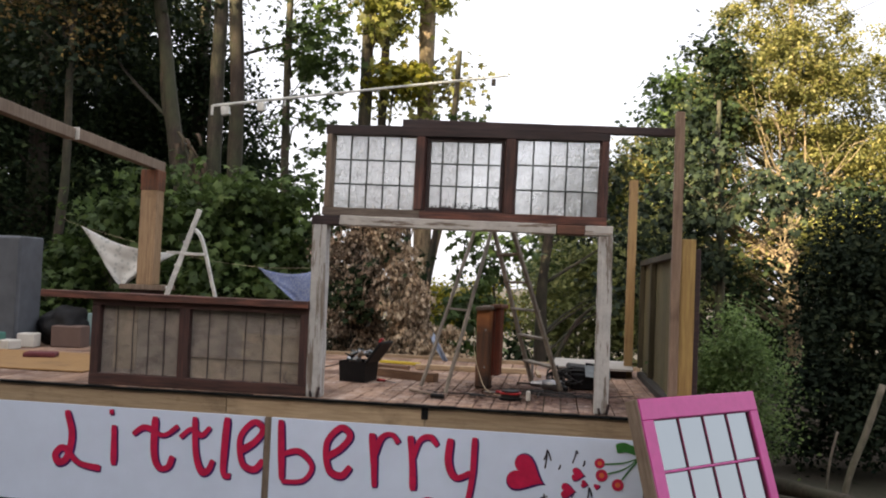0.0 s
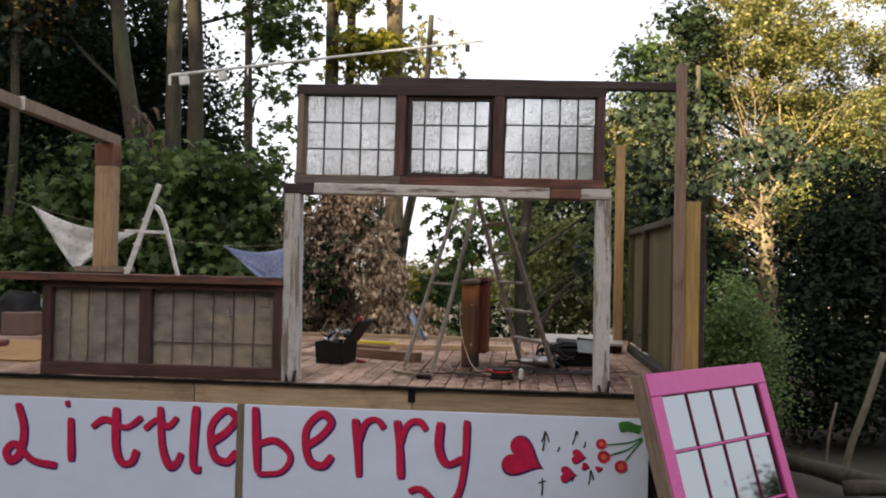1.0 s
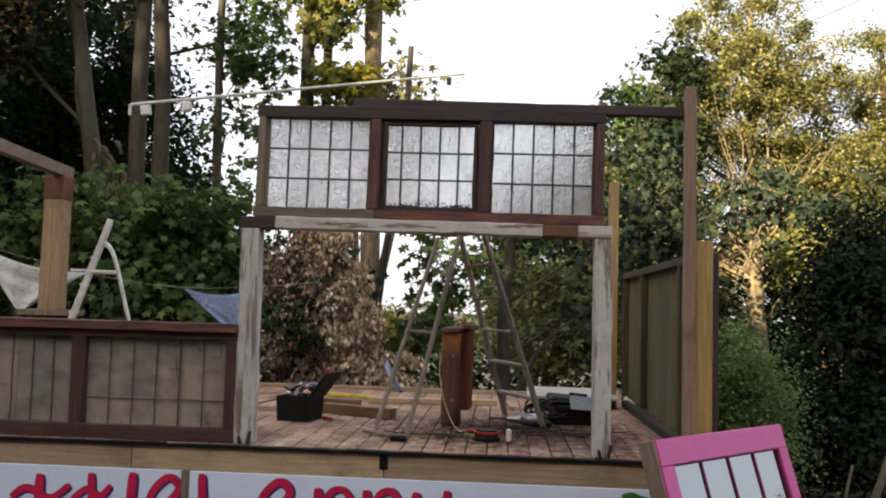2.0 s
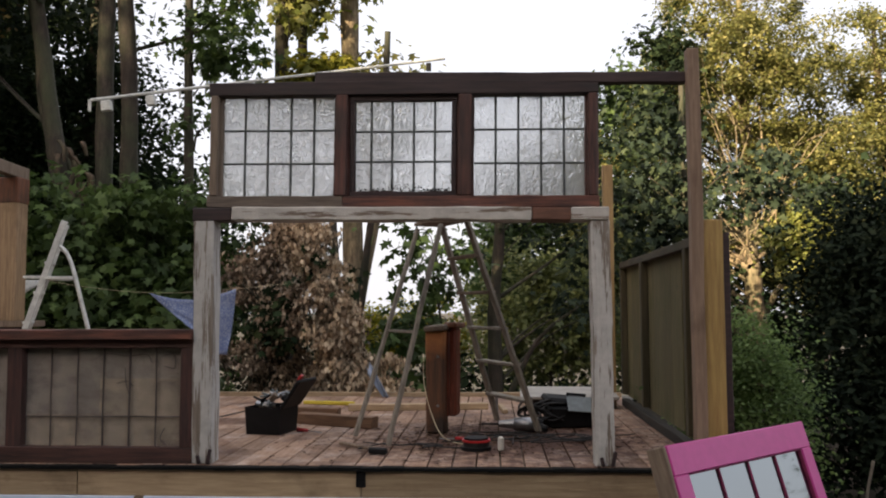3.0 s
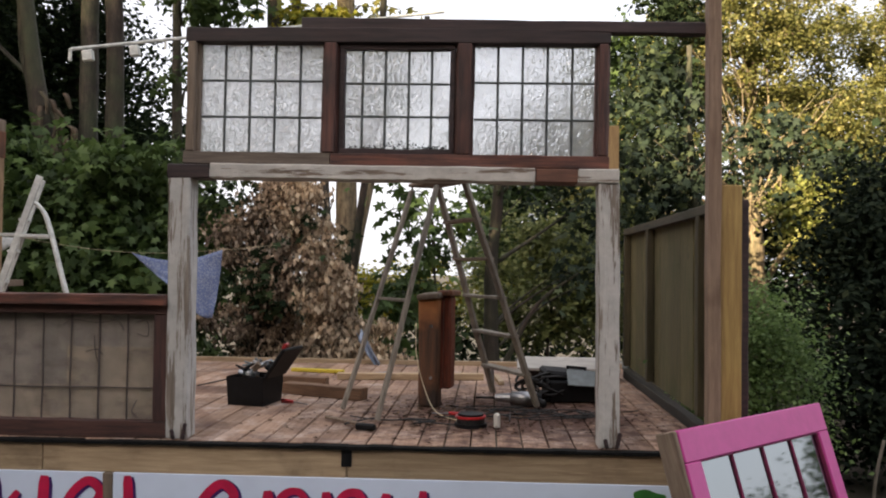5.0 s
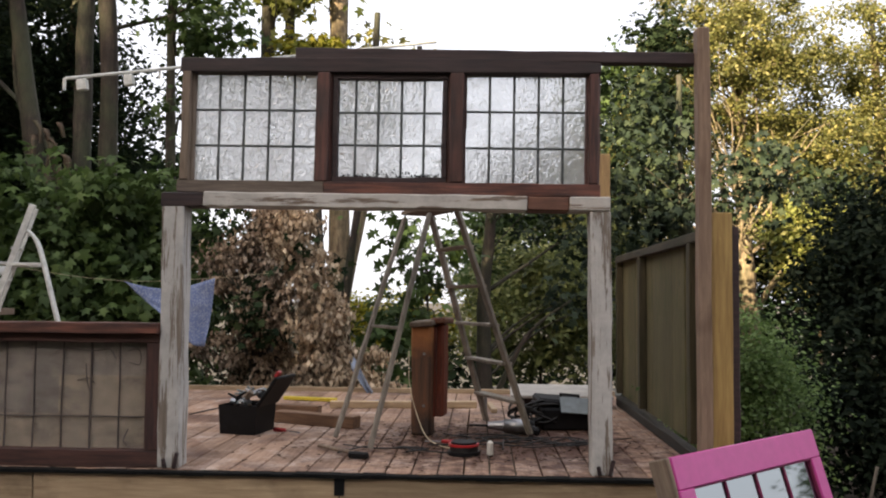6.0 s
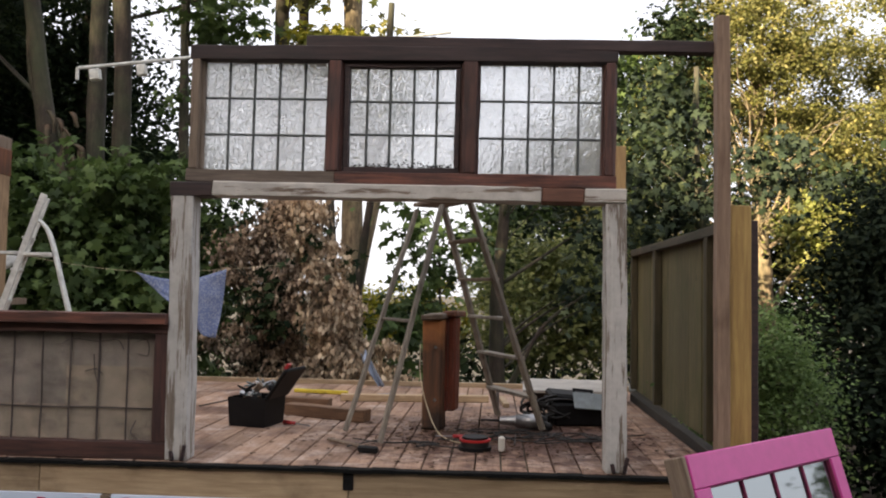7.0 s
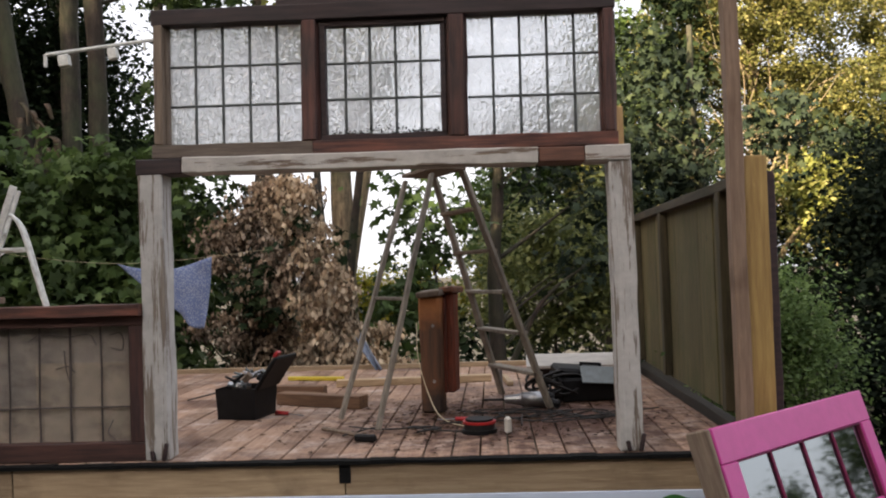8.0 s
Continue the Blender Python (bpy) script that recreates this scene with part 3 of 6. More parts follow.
one_box("fence_plank", (1.934, 0.005, 1.31), (0.122, 0.05, 2.62), M_KNOTTY)
tagged(bpy.data.objects["fence_plank"], "upright yellowish new softwood plank with knots", "plank")
one_box("edge_board", (2.02, 0.06, 1.27), (0.045, 0.1, 2.54), M_DARKX)
tagged(bpy.data.objects["edge_board"], "narrow dark upright timber edge board", "plank")


def fence():
    f = thing("fence", (1.9, 0.08, DECK), "mossy green-brown timber side panel standing along the deck", "fence panel")
    long, top = 3.3, 1.43
    one_box("bottom_rail", (0, long / 2, 0.036), (0.07, long, 0.072), M_DARKY, f, "wet blackened bottom rail")
    one_box("top_rail", (0, long / 2, top - 0.03), (0.08, long, 0.06), M_MOSSY, f)
    for y in (0.05, 0.40, 2.10, long - 0.04):
        one_box("stile", (-0.01, y, top / 2 + 0.03), (0.06, 0.075, top - 0.18), M_STILE, f)
    rnd = random.Random(2)
    n = 9
    for k in range(n):
        one_box("fence_board", (0.03 + rnd.uniform(-0.004, 0.004), long * (k + 0.5) / n, top / 2 + 0.03), (0.018, long / n - 0.004, top - 0.14), M_MOSS, f, bevel=0.003)


fence()
one_box("back_post", (1.745, 3.32, DECK + 1.21), (0.1, 0.1, 2.42), M_NEWZ)
tagged(bpy.data.objects["back_post"], "square orange-brown softwood post at the back of the deck", "post")


# ---- trees and shrubs ----
LOBED = np.array([(0, 0.34, 0.06), (0, 0, 0), (-0.42, 0.08, -0.03), (-0.2, 0.3, 0.03), (-0.52, 0.6, -0.05), (-0.17, 0.62, 0.03), (0, 1.0, -0.10), (0.17, 0.62, 0.03), (0.52, 0.6, -0.05), (0.2, 0.3, 0.03), (0.42, 0.08, -0.03)])
LOBED_FACES = np.array([(0, k + 1, k) for k in range(1, 10)] + [(0, 1, 10)])
OVAL = np.array([(0, 0, 0), (-0.30, 0.45, 0.07), (0, 1.0, -0.05), (0.30, 0.45, 0.07)])
OVAL_FACES = np.array([(0, 2, 1), (0, 3, 2)])


def clumps_in(rs, blobs, count, shell=2.4):
    """Centres of leaf clumps inside ellipsoids (x, y, z, rx, ry, rz)."""
    b = np.array(blobs, float)
    vol = np.cbrt(b[:, 3] * b[:, 4] * b[:, 5]) ** 2.3
    pick = rs.choice(len(b), count, p=vol / vol.sum())
    d = rs.normal(size=(count, 3))
    d /= np.linalg.norm(d, axis=1)[:, None]
    return b[pick, :3] + d * rs.random(count)[:, None] ** (1 / shell) * b[pick, 3:]


def leaf_cloud(name, centres, n, size, spread, material, seed, lobed=True, droop=0.35):
    """One mesh of n separate leaves scattered about clump centres."""
    rs = np.random.RandomState(seed)
    shape, tri = (LOBED, LOBED_FACES) if lobed else (OVAL, OVAL_FACES)
    pick = rs.randint(len(centres), size=n)
    wide = spread * (0.5 + rs.random(len(centres)))
    c = centres[pick] + rs.normal(size=(n, 3)) * (wide[pick, None] * np.array([1, 1, 0.7]))
    tip = rs.normal(size=(n, 3)) * np.array([1, 1, 0.55]) - np.array([0, 0, droop])
    tip /= np.linalg.norm(tip, axis=1)[:, None]
    up = rs.normal(size=(n, 3)) * 0.6 + np.array([0, 0, 0.9]) + 0.45 * (c - centres[pick]) / wide[pick, None]
    side = np.cross(tip, up)
    side /= np.linalg.norm(side, axis=1)[:, None] + 1e-9
    nrm = np.cross(side, tip)
    s = size * (0.55 + 0.75 * rs.random(n))[:, None, None]
    v = c[:, None, :] + s * (shape[None, :, 0, None] * side[:, None, :] + shape[None, :, 1, None] * tip[:, None, :] + shape[None, :, 2, None] * nrm[:, None, :])
    k = len(shape)
    f = (tri[None] + (np.arange(n) * k)[:, None, None]).reshape(-1)
    data = bpy.data.meshes.new(name)
    data.vertices.add(n * k)
    data.vertices.foreach_set("co", v.reshape(-1).astype(np.float32))
    data.loops.add(len(f))
    data.loops.foreach_set("vertex_index", f.astype(np.int32))
    data.polygons.add(len(f) // 3)
    data.polygons.foreach_set("loop_start", np.arange(0, len(f), 3, dtype=np.int32))
    data.update(calc_edges=True)
    data.materials.append(material)
    return data


def stems(paths, seed=0, n=8):
    """Several tapered stems, each (points, first radius, last radius), in one set of vertices and faces."""
    verts, faces = [], []
    for i, (pts, r0, r1) in enumerate(paths):
        line = smooth_line(pts, 5)
        radii = [r0 + (r1 - r0) * k / (len(line) - 1) for k in range(len(line))]
        v, f = tube(line, radii, n if r0 > 0.06 else 5, 0.10, seed + i)
        o = len(verts)
        verts += v
        faces += [tuple(a + o for a in q) for q in f]
    return verts, faces


def tree(name, label, base, top, r0, r1, blobs, n, size, leaf_mat, bark_mat, limbs=10, count=70, spread=0.3, lobed=True, seed=1, extra=(), bend=0.15, category="tree", droop=0.35):
    """A tree or shrub: tapered trunk with limbs to its clumps, and a crown of separate leaves."""
    rs = np.random.RandomState(seed)
    t = thing(name, base, label, category)
    o = Vector(base)
    top = Vector(top) - o
    mid = top * 0.5 + Vector((rs.uniform(-bend, bend), rs.uniform(-bend, bend), 0))
    trunk = [Vector((0, 0, -0.1)), mid * 0.5, mid, (mid + top) / 2 + Vector((rs.uniform(-bend, bend), 0, 0)) * 0.5, top]
    paths = [(trunk, r0, r1)]
    centres = clumps_in(rs, blobs, count) - np.array(base)
    for k in range(limbs):
        c = Vector(centres[rs.randint(len(centres))])
        h = min(max(c.z - 0.45 * math.hypot(c.x, c.y) - 0.3, 0.15 * top.z), top.z * 0.97)
        a = top * (h / top.z)
        m = (a + c) / 2 + Vector((rs.uniform(-0.2, 0.2), rs.uniform(-0.2, 0.2), rs.uniform(-0.1, 0.3)))
        rr = max(0.35 * (r0 + (r1 - r0) * h / top.z) * rs.uniform(0.4, 1.0), 0.008)
        paths.append(([a, m, c], rr, 0.006))
    for pts, a, b in extra:
        paths.append(([Vector(p) - o for p in pts], a, b))
    v, f = stems(paths, seed)
    tr = new("trunk", mesh_of("trunk", v, f, bark_mat, True))
    tr.parent = t
    cr = new("crown", leaf_cloud("crown", centres, n, size, spread, leaf_mat, seed, lobed, droop))
    cr.parent = t
    return t


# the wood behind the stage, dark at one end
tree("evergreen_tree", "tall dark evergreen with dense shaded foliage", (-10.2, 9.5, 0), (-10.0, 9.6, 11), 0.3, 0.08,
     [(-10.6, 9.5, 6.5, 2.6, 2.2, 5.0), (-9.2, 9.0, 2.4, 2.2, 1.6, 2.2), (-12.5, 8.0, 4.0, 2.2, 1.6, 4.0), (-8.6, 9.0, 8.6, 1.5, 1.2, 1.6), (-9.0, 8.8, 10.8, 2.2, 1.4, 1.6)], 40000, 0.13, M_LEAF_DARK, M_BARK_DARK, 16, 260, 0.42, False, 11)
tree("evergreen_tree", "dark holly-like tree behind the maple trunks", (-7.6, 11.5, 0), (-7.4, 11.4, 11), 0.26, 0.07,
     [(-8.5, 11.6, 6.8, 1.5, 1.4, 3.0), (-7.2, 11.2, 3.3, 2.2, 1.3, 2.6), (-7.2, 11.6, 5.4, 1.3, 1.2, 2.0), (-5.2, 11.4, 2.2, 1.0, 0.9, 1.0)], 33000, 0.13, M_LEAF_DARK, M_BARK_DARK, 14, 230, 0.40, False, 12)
tree("maple_tree", "leaning grey maple trunk with torn bark at its foot", (-5.55, 7.7, 0), (-7.45, 8.1, 9.5), 0.18, 0.10,
     [(-7.4, 8.2, 8.4, 1.7, 1.3, 1.6), (-8.4, 8.0, 6.6, 1.4, 1.0, 1.2), (-6.0, 8.4, 9.6, 1.4, 1.2, 1.2)], 5000, 0.16, M_LEAF_DEEP, M_BARK_DARK, 4, 80, 0.30, True, 13,
     [([(-6.0, 7.8, 2.6), (-6.15, 7.85, 3.6), (-6.5, 7.9, 4.9)], 0.2, 0.07), ([(-5.75, 7.8, 3.0), (-5.95, 7.8, 3.8), (-6.3, 7.9, 4.7)], 0.12, 0.03), ([(-6.35, 7.8, 4.3), (-6.75, 7.9, 5.6), (-6.8, 8.0, 7.2)], 0.06, 0.03)])
def torn_bark():
    """Curled strips of loose brown bark hanging off the leaning trunk."""
    rs = random.Random(58)
    t = thing("torn_bark", (-6.0, 7.5, 4.4), "curled strips of loose red-brown bark on a trunk", "bark")
    for k in range(16):
        x, z = rs.uniform(-0.22, 0.30), rs.uniform(-0.5, 0.35)
        a = Vector((x - 0.28 * z, rs.uniform(-0.06, 0.1), z))
        b = a + Vector((rs.uniform(-0.02, 0.22), rs.uniform(-0.12, 0.02), -rs.uniform(0.2, 0.5)))
        m = (a + b) / 2 + Vector((rs.uniform(-0.05, 0.1), -0.06, 0.03))
        line = smooth_line([a, m, b], 4)
        w = rs.uniform(0.03, 0.07)
        verts, faces = [], []
        for i, q in enumerate(line):
            f = w * (1 - 0.5 * i / len(line))
            verts += [q + Vector((-f, 0, 0)), q + Vector((0, -0.4 * f, 0)), q + Vector((f, 0.02, 0)), q + Vector((0, 0.015, 0))]
            if i:
                faces += [(4 * i - 4 + c, 4 * i - 4 + (c + 1) % 4, 4 * i + (c + 1) % 4, 4 * i + c) for c in range(4)]
        ob = new("bark_strip", mesh_of("bark_strip", verts, faces, M_BARK_TORN, True))
        ob.parent = t


M_BARK_TORN = bark_of("torn_brown_bark", (0.17, 0.11, 0.075), (0.05, 0.032, 0.022))
torn_bark()
tree("maple_tree", "straight grey-brown maple trunk with high green crown", (-5.64, 8.0, 0), (-5.84, 8.0, 11), 0.165, 0.11,
     [(-5.5, 8.4, 9.6, 1.5, 1.2, 1.5), (-6.6, 8.8, 10.5, 1.5, 1.2, 1.3)], 5000, 0.16, M_LEAF, M_BARK, 8, 60, 0.30, True, 14)
tree("maple_tree", "straight dark maple trunk beside a paler one", (-5.32, 8.2, 0), (-5.56, 8.2, 11), 0.165, 0.11,
     [(-4.7, 8.4, 9.2, 1.2, 1.1, 1.4), (-4.2, 8.8, 7.3, 0.8, 0.8, 1.1)], 1700, 0.16, M_LEAF, M_BARK_DARK, 9, 60, 0.28, True, 15)
tree("maple_tree", "slender maple with sparse leaves against the sky", (-4.25, 8.4, 0), (-4.5, 8.4, 10.5), 0.10, 0.05,
     [(-3.9, 8.5, 6.2, 0.7, 0.7, 1.1), (-3.6, 8.5, 8.3, 0.8, 0.8, 1.2), (-4.0, 8.4, 4.9, 0.6, 0.6, 0.8)], 1300, 0.17, M_LEAF, M_BARK, 12, 46, 0.22, True, 16)
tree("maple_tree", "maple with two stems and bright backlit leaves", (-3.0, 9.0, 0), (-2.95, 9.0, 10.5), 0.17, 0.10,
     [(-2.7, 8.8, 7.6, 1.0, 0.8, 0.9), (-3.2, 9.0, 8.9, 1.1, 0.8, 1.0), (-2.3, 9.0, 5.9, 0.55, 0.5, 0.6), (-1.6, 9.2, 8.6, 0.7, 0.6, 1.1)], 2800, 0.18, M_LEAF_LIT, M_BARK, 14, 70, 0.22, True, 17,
     [([(-2.9, 9.1, 0.0), (-2.72, 9.1, 4.0), (-2.7, 9.1, 10)], 0.12, 0.07)])
tree("ash_tree", "pale sunlit trunk rising behind the window", (-1.75, 9.2, 0), (-2.08, 9.2, 11), 0.19, 0.15,
     [(-1.9, 9.4, 9.8, 0.8, 0.7, 1.0), (-1.5, 9.3, 6.2, 0.45, 0.4, 0.5)], 1400, 0.15, M_LEAF_GOLD, M_BARK_PALE, 8, 30, 0.22, True, 18,
     [([(-1.85, 9.2, 1.5), (-1.5, 9.2, 3.2), (-1.1, 9.25, 5.2)], 0.12, 0.05)])
tree("yellow_sapling", "small sapling with yellow sunlit leaves", (-2.45, 8.6, 0), (-2.4, 8.6, 5.9), 0.05, 0.02,
     [(-2.35, 8.6, 6.15, 0.5, 0.35, 0.32)], 700, 0.15, M_LEAF_YELLOW, M_BARK, 5, 14, 0.16, True, 19)
tree("dead_tree", "thin bare broken trunk against the sky", (-1.5, 6.3, 0), (-0.86, 6.3, 5.95), 0.07, 0.045,
     [(-0.75, 6.4, 4.6, 0.35, 0.3, 0.35)], 160, 0.14, M_LEAF, M_BARK_DARK, 4, 10, 0.16, True, 20)
tree("maple_shrub", "dense green maple thicket behind the deck", (-4.5, 6.2, 0), (-4.5, 6.2, 3.2), 0.09, 0.03,
     [(-4.7, 6.1, 2.5, 1.35, 0.7, 1.5), (-3.5, 6.2, 2.2, 0.75, 0.6, 1.6), (-5.6, 6.2, 2.0, 0.9, 0.6, 1.3), (-3.6, 6.4, 3.2, 0.40, 0.45, 0.5)], 17000, 0.155, M_LEAF, M_BARK_DARK, 14, 170, 0.24, True, 21, category="shrub", droop=0.7)
tree("maple_shrub", "low maple shoots beside the brown post", (-6.3, 5.6, 0), (-6.2, 5.6, 2.8), 0.05, 0.02,
     [(-6.3, 5.7, 3.0, 0.7, 0.5, 0.5), (-5.6, 5.2, 3.5, 0.4, 0.4, 0.35), (-7.2, 5.8, 1.8, 1.0, 0.6, 1.2)], 2200, 0.16, M_LEAF, M_BARK_DARK, 8, 50, 0.22, True, 22, category="shrub", droop=0.7)
tree("dead_bush", "withered shrub hung with pale dry leaves", (-1.3, 5.2, 0), (-1.45, 5.2, 3.2), 0.06, 0.03,
     [(-1.66, 5.1, 2.8, 0.20, 0.25, 0.50), (-1.40, 5.0, 2.0, 0.28, 0.3, 0.70), (-1.22, 5.0, 1.25, 0.40, 0.3, 0.5), (-1.30, 4.9, 2.0, 0.26, 0.25, 0.65), (-0.72, 5.0, 1.2, 0.22, 0.25, 0.35)], 12500, 0.076, M_LEAF_DEAD, M_BARK, 70, 170, 0.075, False, 23, category="shrub", droop=2.4,
     extra=[([(-1.6, 5.6, 0), (-1.45, 5.6, 2.0), (-1.5, 5.6, 3.6)], 0.08, 0.04)])
tree("dry_shrub", "brown twiggy half-dead shrub with curled leaves", (-2.25, 5.3, 0), (-2.15, 5.4, 3.4), 0.08, 0.03,
     [(-2.3, 5.3, 1.5, 0.6, 0.35, 0.55), (-2.35, 5.4, 2.5, 0.5, 0.3, 0.45), (-1.85, 5.3, 1.3, 0.35, 0.3, 0.35), (-1.95, 5.4, 2.9, 0.3, 0.3, 0.4), (-1.9, 5.0, 2.1, 0.30, 0.22, 0.5)], 10500, 0.068, M_LEAF_DRY, M_BARK_DARK, 150, 140, 0.085, False, 29, category="shrub", droop=1.6,
     extra=[([(-2.2, 5.3, 0), (-2.1, 5.4, 2.0), (-2.15, 5.4, 4.0)], 0.1, 0.05), ([(-1.95, 5.2, 0), (-1.88, 5.2, 1.6), (-1.98, 5.3, 3.1)], 0.05, 0.02)])
tree("ivy_shrub", "green ivy growing through the withered shrub", (-2.4, 5.6, 0), (-2.2, 5.6, 2.6), 0.03, 0.01,
     [(-2.6, 5.5, 2.9, 0.5, 0.3, 0.4), (-1.5, 4.9, 2.7, 0.25, 0.2, 0.3), (-2.0, 5.0, 2.0, 0.4, 0.3, 0.4)], 420, 0.12, M_LEAF_DARK, M_BARK_DARK, 6, 26, 0.14, True, 24, category="shrub")
tree("maple_sapling", "young maple with broad leaves against the sky", (-0.2, 6.2, 0), (-0.15, 6.2, 2.7), 0.03, 0.012,
     [(-0.2, 6.1, 2.3, 0.45, 0.4, 0.6), (-0.5, 6.0, 1.5, 0.4, 0.4, 0.5), (0.15, 6.3, 2.9, 0.3, 0.3, 0.3), (-0.38, 6.2, 2.75, 0.35, 0.3, 0.35), (-0.6, 6.2, 3.25, 0.35, 0.3, 0.25)], 760, 0.16, M_LEAF, M_BARK_DARK, 14, 44, 0.2, True, 25, category="shrub", droop=0.6)
tree("hazel_tree", "dark green many-stemmed tree behind the ladder", (0.62, 7.0, 0), (0.7, 7.1, 4.3), 0.13, 0.06,
     [(1.2, 7.2, 3.6, 0.9, 0.6, 0.9), (2.3, 7.4, 3.2, 0.9, 0.7, 1.0), (1.9, 7.2, 2.2, 0.7, 0.5, 0.4)], 900, 0.14, M_LEAF_DEEP, M_BARK_DARK, 9, 80, 0.20, True, 26,
     [([(0.7, 7.0, 0.6), (1.2, 6.9, 1.6), (1.8, 6.9, 2.1)], 0.05, 0.02)])
tree("maple_tree", "maple with big deep green drooping leaves in shade", (3.7, 8.3, 0), (3.6, 8.2, 5.6), 0.11, 0.04,
     [(3.05, 8.0, 4.2, 0.75, 0.6, 1.4), (4.8, 8.0, 4.0, 0.9, 0.6, 0.6), (3.2, 8.0, 2.9, 0.5, 0.5, 0.6)], 2300, 0.14, M_LEAF_DEEP, M_BARK, 14, 80, 0.22, True, 28, droop=0.9)
tree("willow_shrub", "soft olive green shrub behind the deck", (1.6, 9.5, 0), (1.6, 9.5, 2.0), 0.04, 0.015,
     [(1.5, 9.5, 1.9, 1.3, 0.6, 1.2), (2.7, 10.5, 2.4, 0.9, 0.6, 1.3)], 16000, 0.12, M_LEAF_OLIVE, M_BARK, 12, 90, 0.24, False, 27, category="shrub")
# the tall sunlit trees beyond the fence
def bare_limbs(seed, foot, n):
    """Pale leafless limbs fanning upwards through the near side of a crown."""
    rs = np.random.RandomState(seed)
    out = []
    for k in range(n):
        a = Vector(foot) + Vector((rs.uniform(-0.5, 0.5), rs.uniform(-0.3, 0.3), rs.uniform(-0.6, 1.2)))
        b = a + Vector((rs.uniform(-1.6, 1.8), rs.uniform(-0.5, 0.1), rs.uniform(1.6, 3.6)))
        line = [a.lerp(b, f) + Vector((rs.uniform(-0.14, 0.14), rs.uniform(-0.12, 0.1), rs.uniform(-0.12, 0.12))) * (f > 0) for f in (0, 0.25, 0.5, 0.75, 1)]
        out.append((line, rs.uniform(0.014, 0.032), 0.006))
        twig = line[2] + Vector((rs.uniform(-0.8, 0.8), rs.uniform(-0.3, 0.1), rs.uniform(0.3, 1.0)))
        out.append(([line[2], (line[2] + twig) / 2 + Vector((0.05, 0, -0.06)), twig], 0.014, 0.005))
    return out


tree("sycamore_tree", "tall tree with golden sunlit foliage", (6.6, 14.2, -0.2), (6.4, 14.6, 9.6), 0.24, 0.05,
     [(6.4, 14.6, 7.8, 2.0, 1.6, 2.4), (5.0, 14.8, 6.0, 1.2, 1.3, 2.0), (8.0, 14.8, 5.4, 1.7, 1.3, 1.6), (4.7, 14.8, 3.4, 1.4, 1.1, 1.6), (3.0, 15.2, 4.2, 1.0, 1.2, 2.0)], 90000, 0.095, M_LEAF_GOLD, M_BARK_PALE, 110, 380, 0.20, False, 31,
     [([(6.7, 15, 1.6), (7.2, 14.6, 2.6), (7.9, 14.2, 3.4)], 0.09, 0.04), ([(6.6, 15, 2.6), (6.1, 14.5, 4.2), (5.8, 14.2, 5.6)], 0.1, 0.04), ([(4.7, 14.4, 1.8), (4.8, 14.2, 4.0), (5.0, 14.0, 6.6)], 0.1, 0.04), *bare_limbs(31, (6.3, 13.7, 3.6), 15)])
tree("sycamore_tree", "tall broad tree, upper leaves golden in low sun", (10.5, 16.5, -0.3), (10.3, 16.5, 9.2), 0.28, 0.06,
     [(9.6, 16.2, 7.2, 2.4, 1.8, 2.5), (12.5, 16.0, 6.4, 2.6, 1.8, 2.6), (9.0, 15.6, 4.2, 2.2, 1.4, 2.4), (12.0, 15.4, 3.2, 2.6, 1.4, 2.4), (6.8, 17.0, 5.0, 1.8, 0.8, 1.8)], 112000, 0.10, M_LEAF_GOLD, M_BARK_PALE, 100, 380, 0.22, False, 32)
tree("ash_tree", "darker tree with ragged top at the wood's edge", (3.4, 16.5, -0.3), (3.6, 16.5, 7.6), 0.16, 0.04,
     [(3.7, 16.2, 6.6, 0.9, 0.9, 1.7), (2.6, 16.0, 4.4, 1.0, 0.9, 1.4), (1.2, 16.4, 3.9, 1.0, 0.8, 0.9), (0.9, 16.6, 2.6, 1.0, 0.6, 0.7)], 9000, 0.16, M_LEAF, M_BARK, 18, 130, 0.30, True, 33)
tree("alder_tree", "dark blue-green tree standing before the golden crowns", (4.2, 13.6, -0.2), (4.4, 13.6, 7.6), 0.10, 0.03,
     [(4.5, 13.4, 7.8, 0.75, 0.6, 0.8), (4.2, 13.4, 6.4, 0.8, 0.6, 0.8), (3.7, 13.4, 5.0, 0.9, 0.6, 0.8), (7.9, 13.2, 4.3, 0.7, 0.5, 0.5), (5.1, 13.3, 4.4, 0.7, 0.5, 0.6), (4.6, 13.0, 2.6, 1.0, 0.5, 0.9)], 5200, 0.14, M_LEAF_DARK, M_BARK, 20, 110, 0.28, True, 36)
tree("beech_tree", "beech with russet leaves catching the low sun", (-8.6, 7.4, 0), (-8.3, 7.4, 8.0), 0.12, 0.04,
     [(-7.9, 7.3, 6.7, 0.8, 0.5, 0.6), (-9.2, 7.3, 7.3, 0.8, 0.5, 0.7), (-6.9, 7.4, 7.8, 0.5, 0.4, 0.5)], 1500, 0.10, M_LEAF_RUSSET, M_BARK_DARK, 14, 60, 0.24, False, 37)
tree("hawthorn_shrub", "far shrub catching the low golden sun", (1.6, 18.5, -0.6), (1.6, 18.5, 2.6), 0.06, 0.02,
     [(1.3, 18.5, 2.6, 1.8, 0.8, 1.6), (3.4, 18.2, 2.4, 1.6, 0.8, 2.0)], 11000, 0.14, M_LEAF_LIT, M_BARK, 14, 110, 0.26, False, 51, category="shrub")
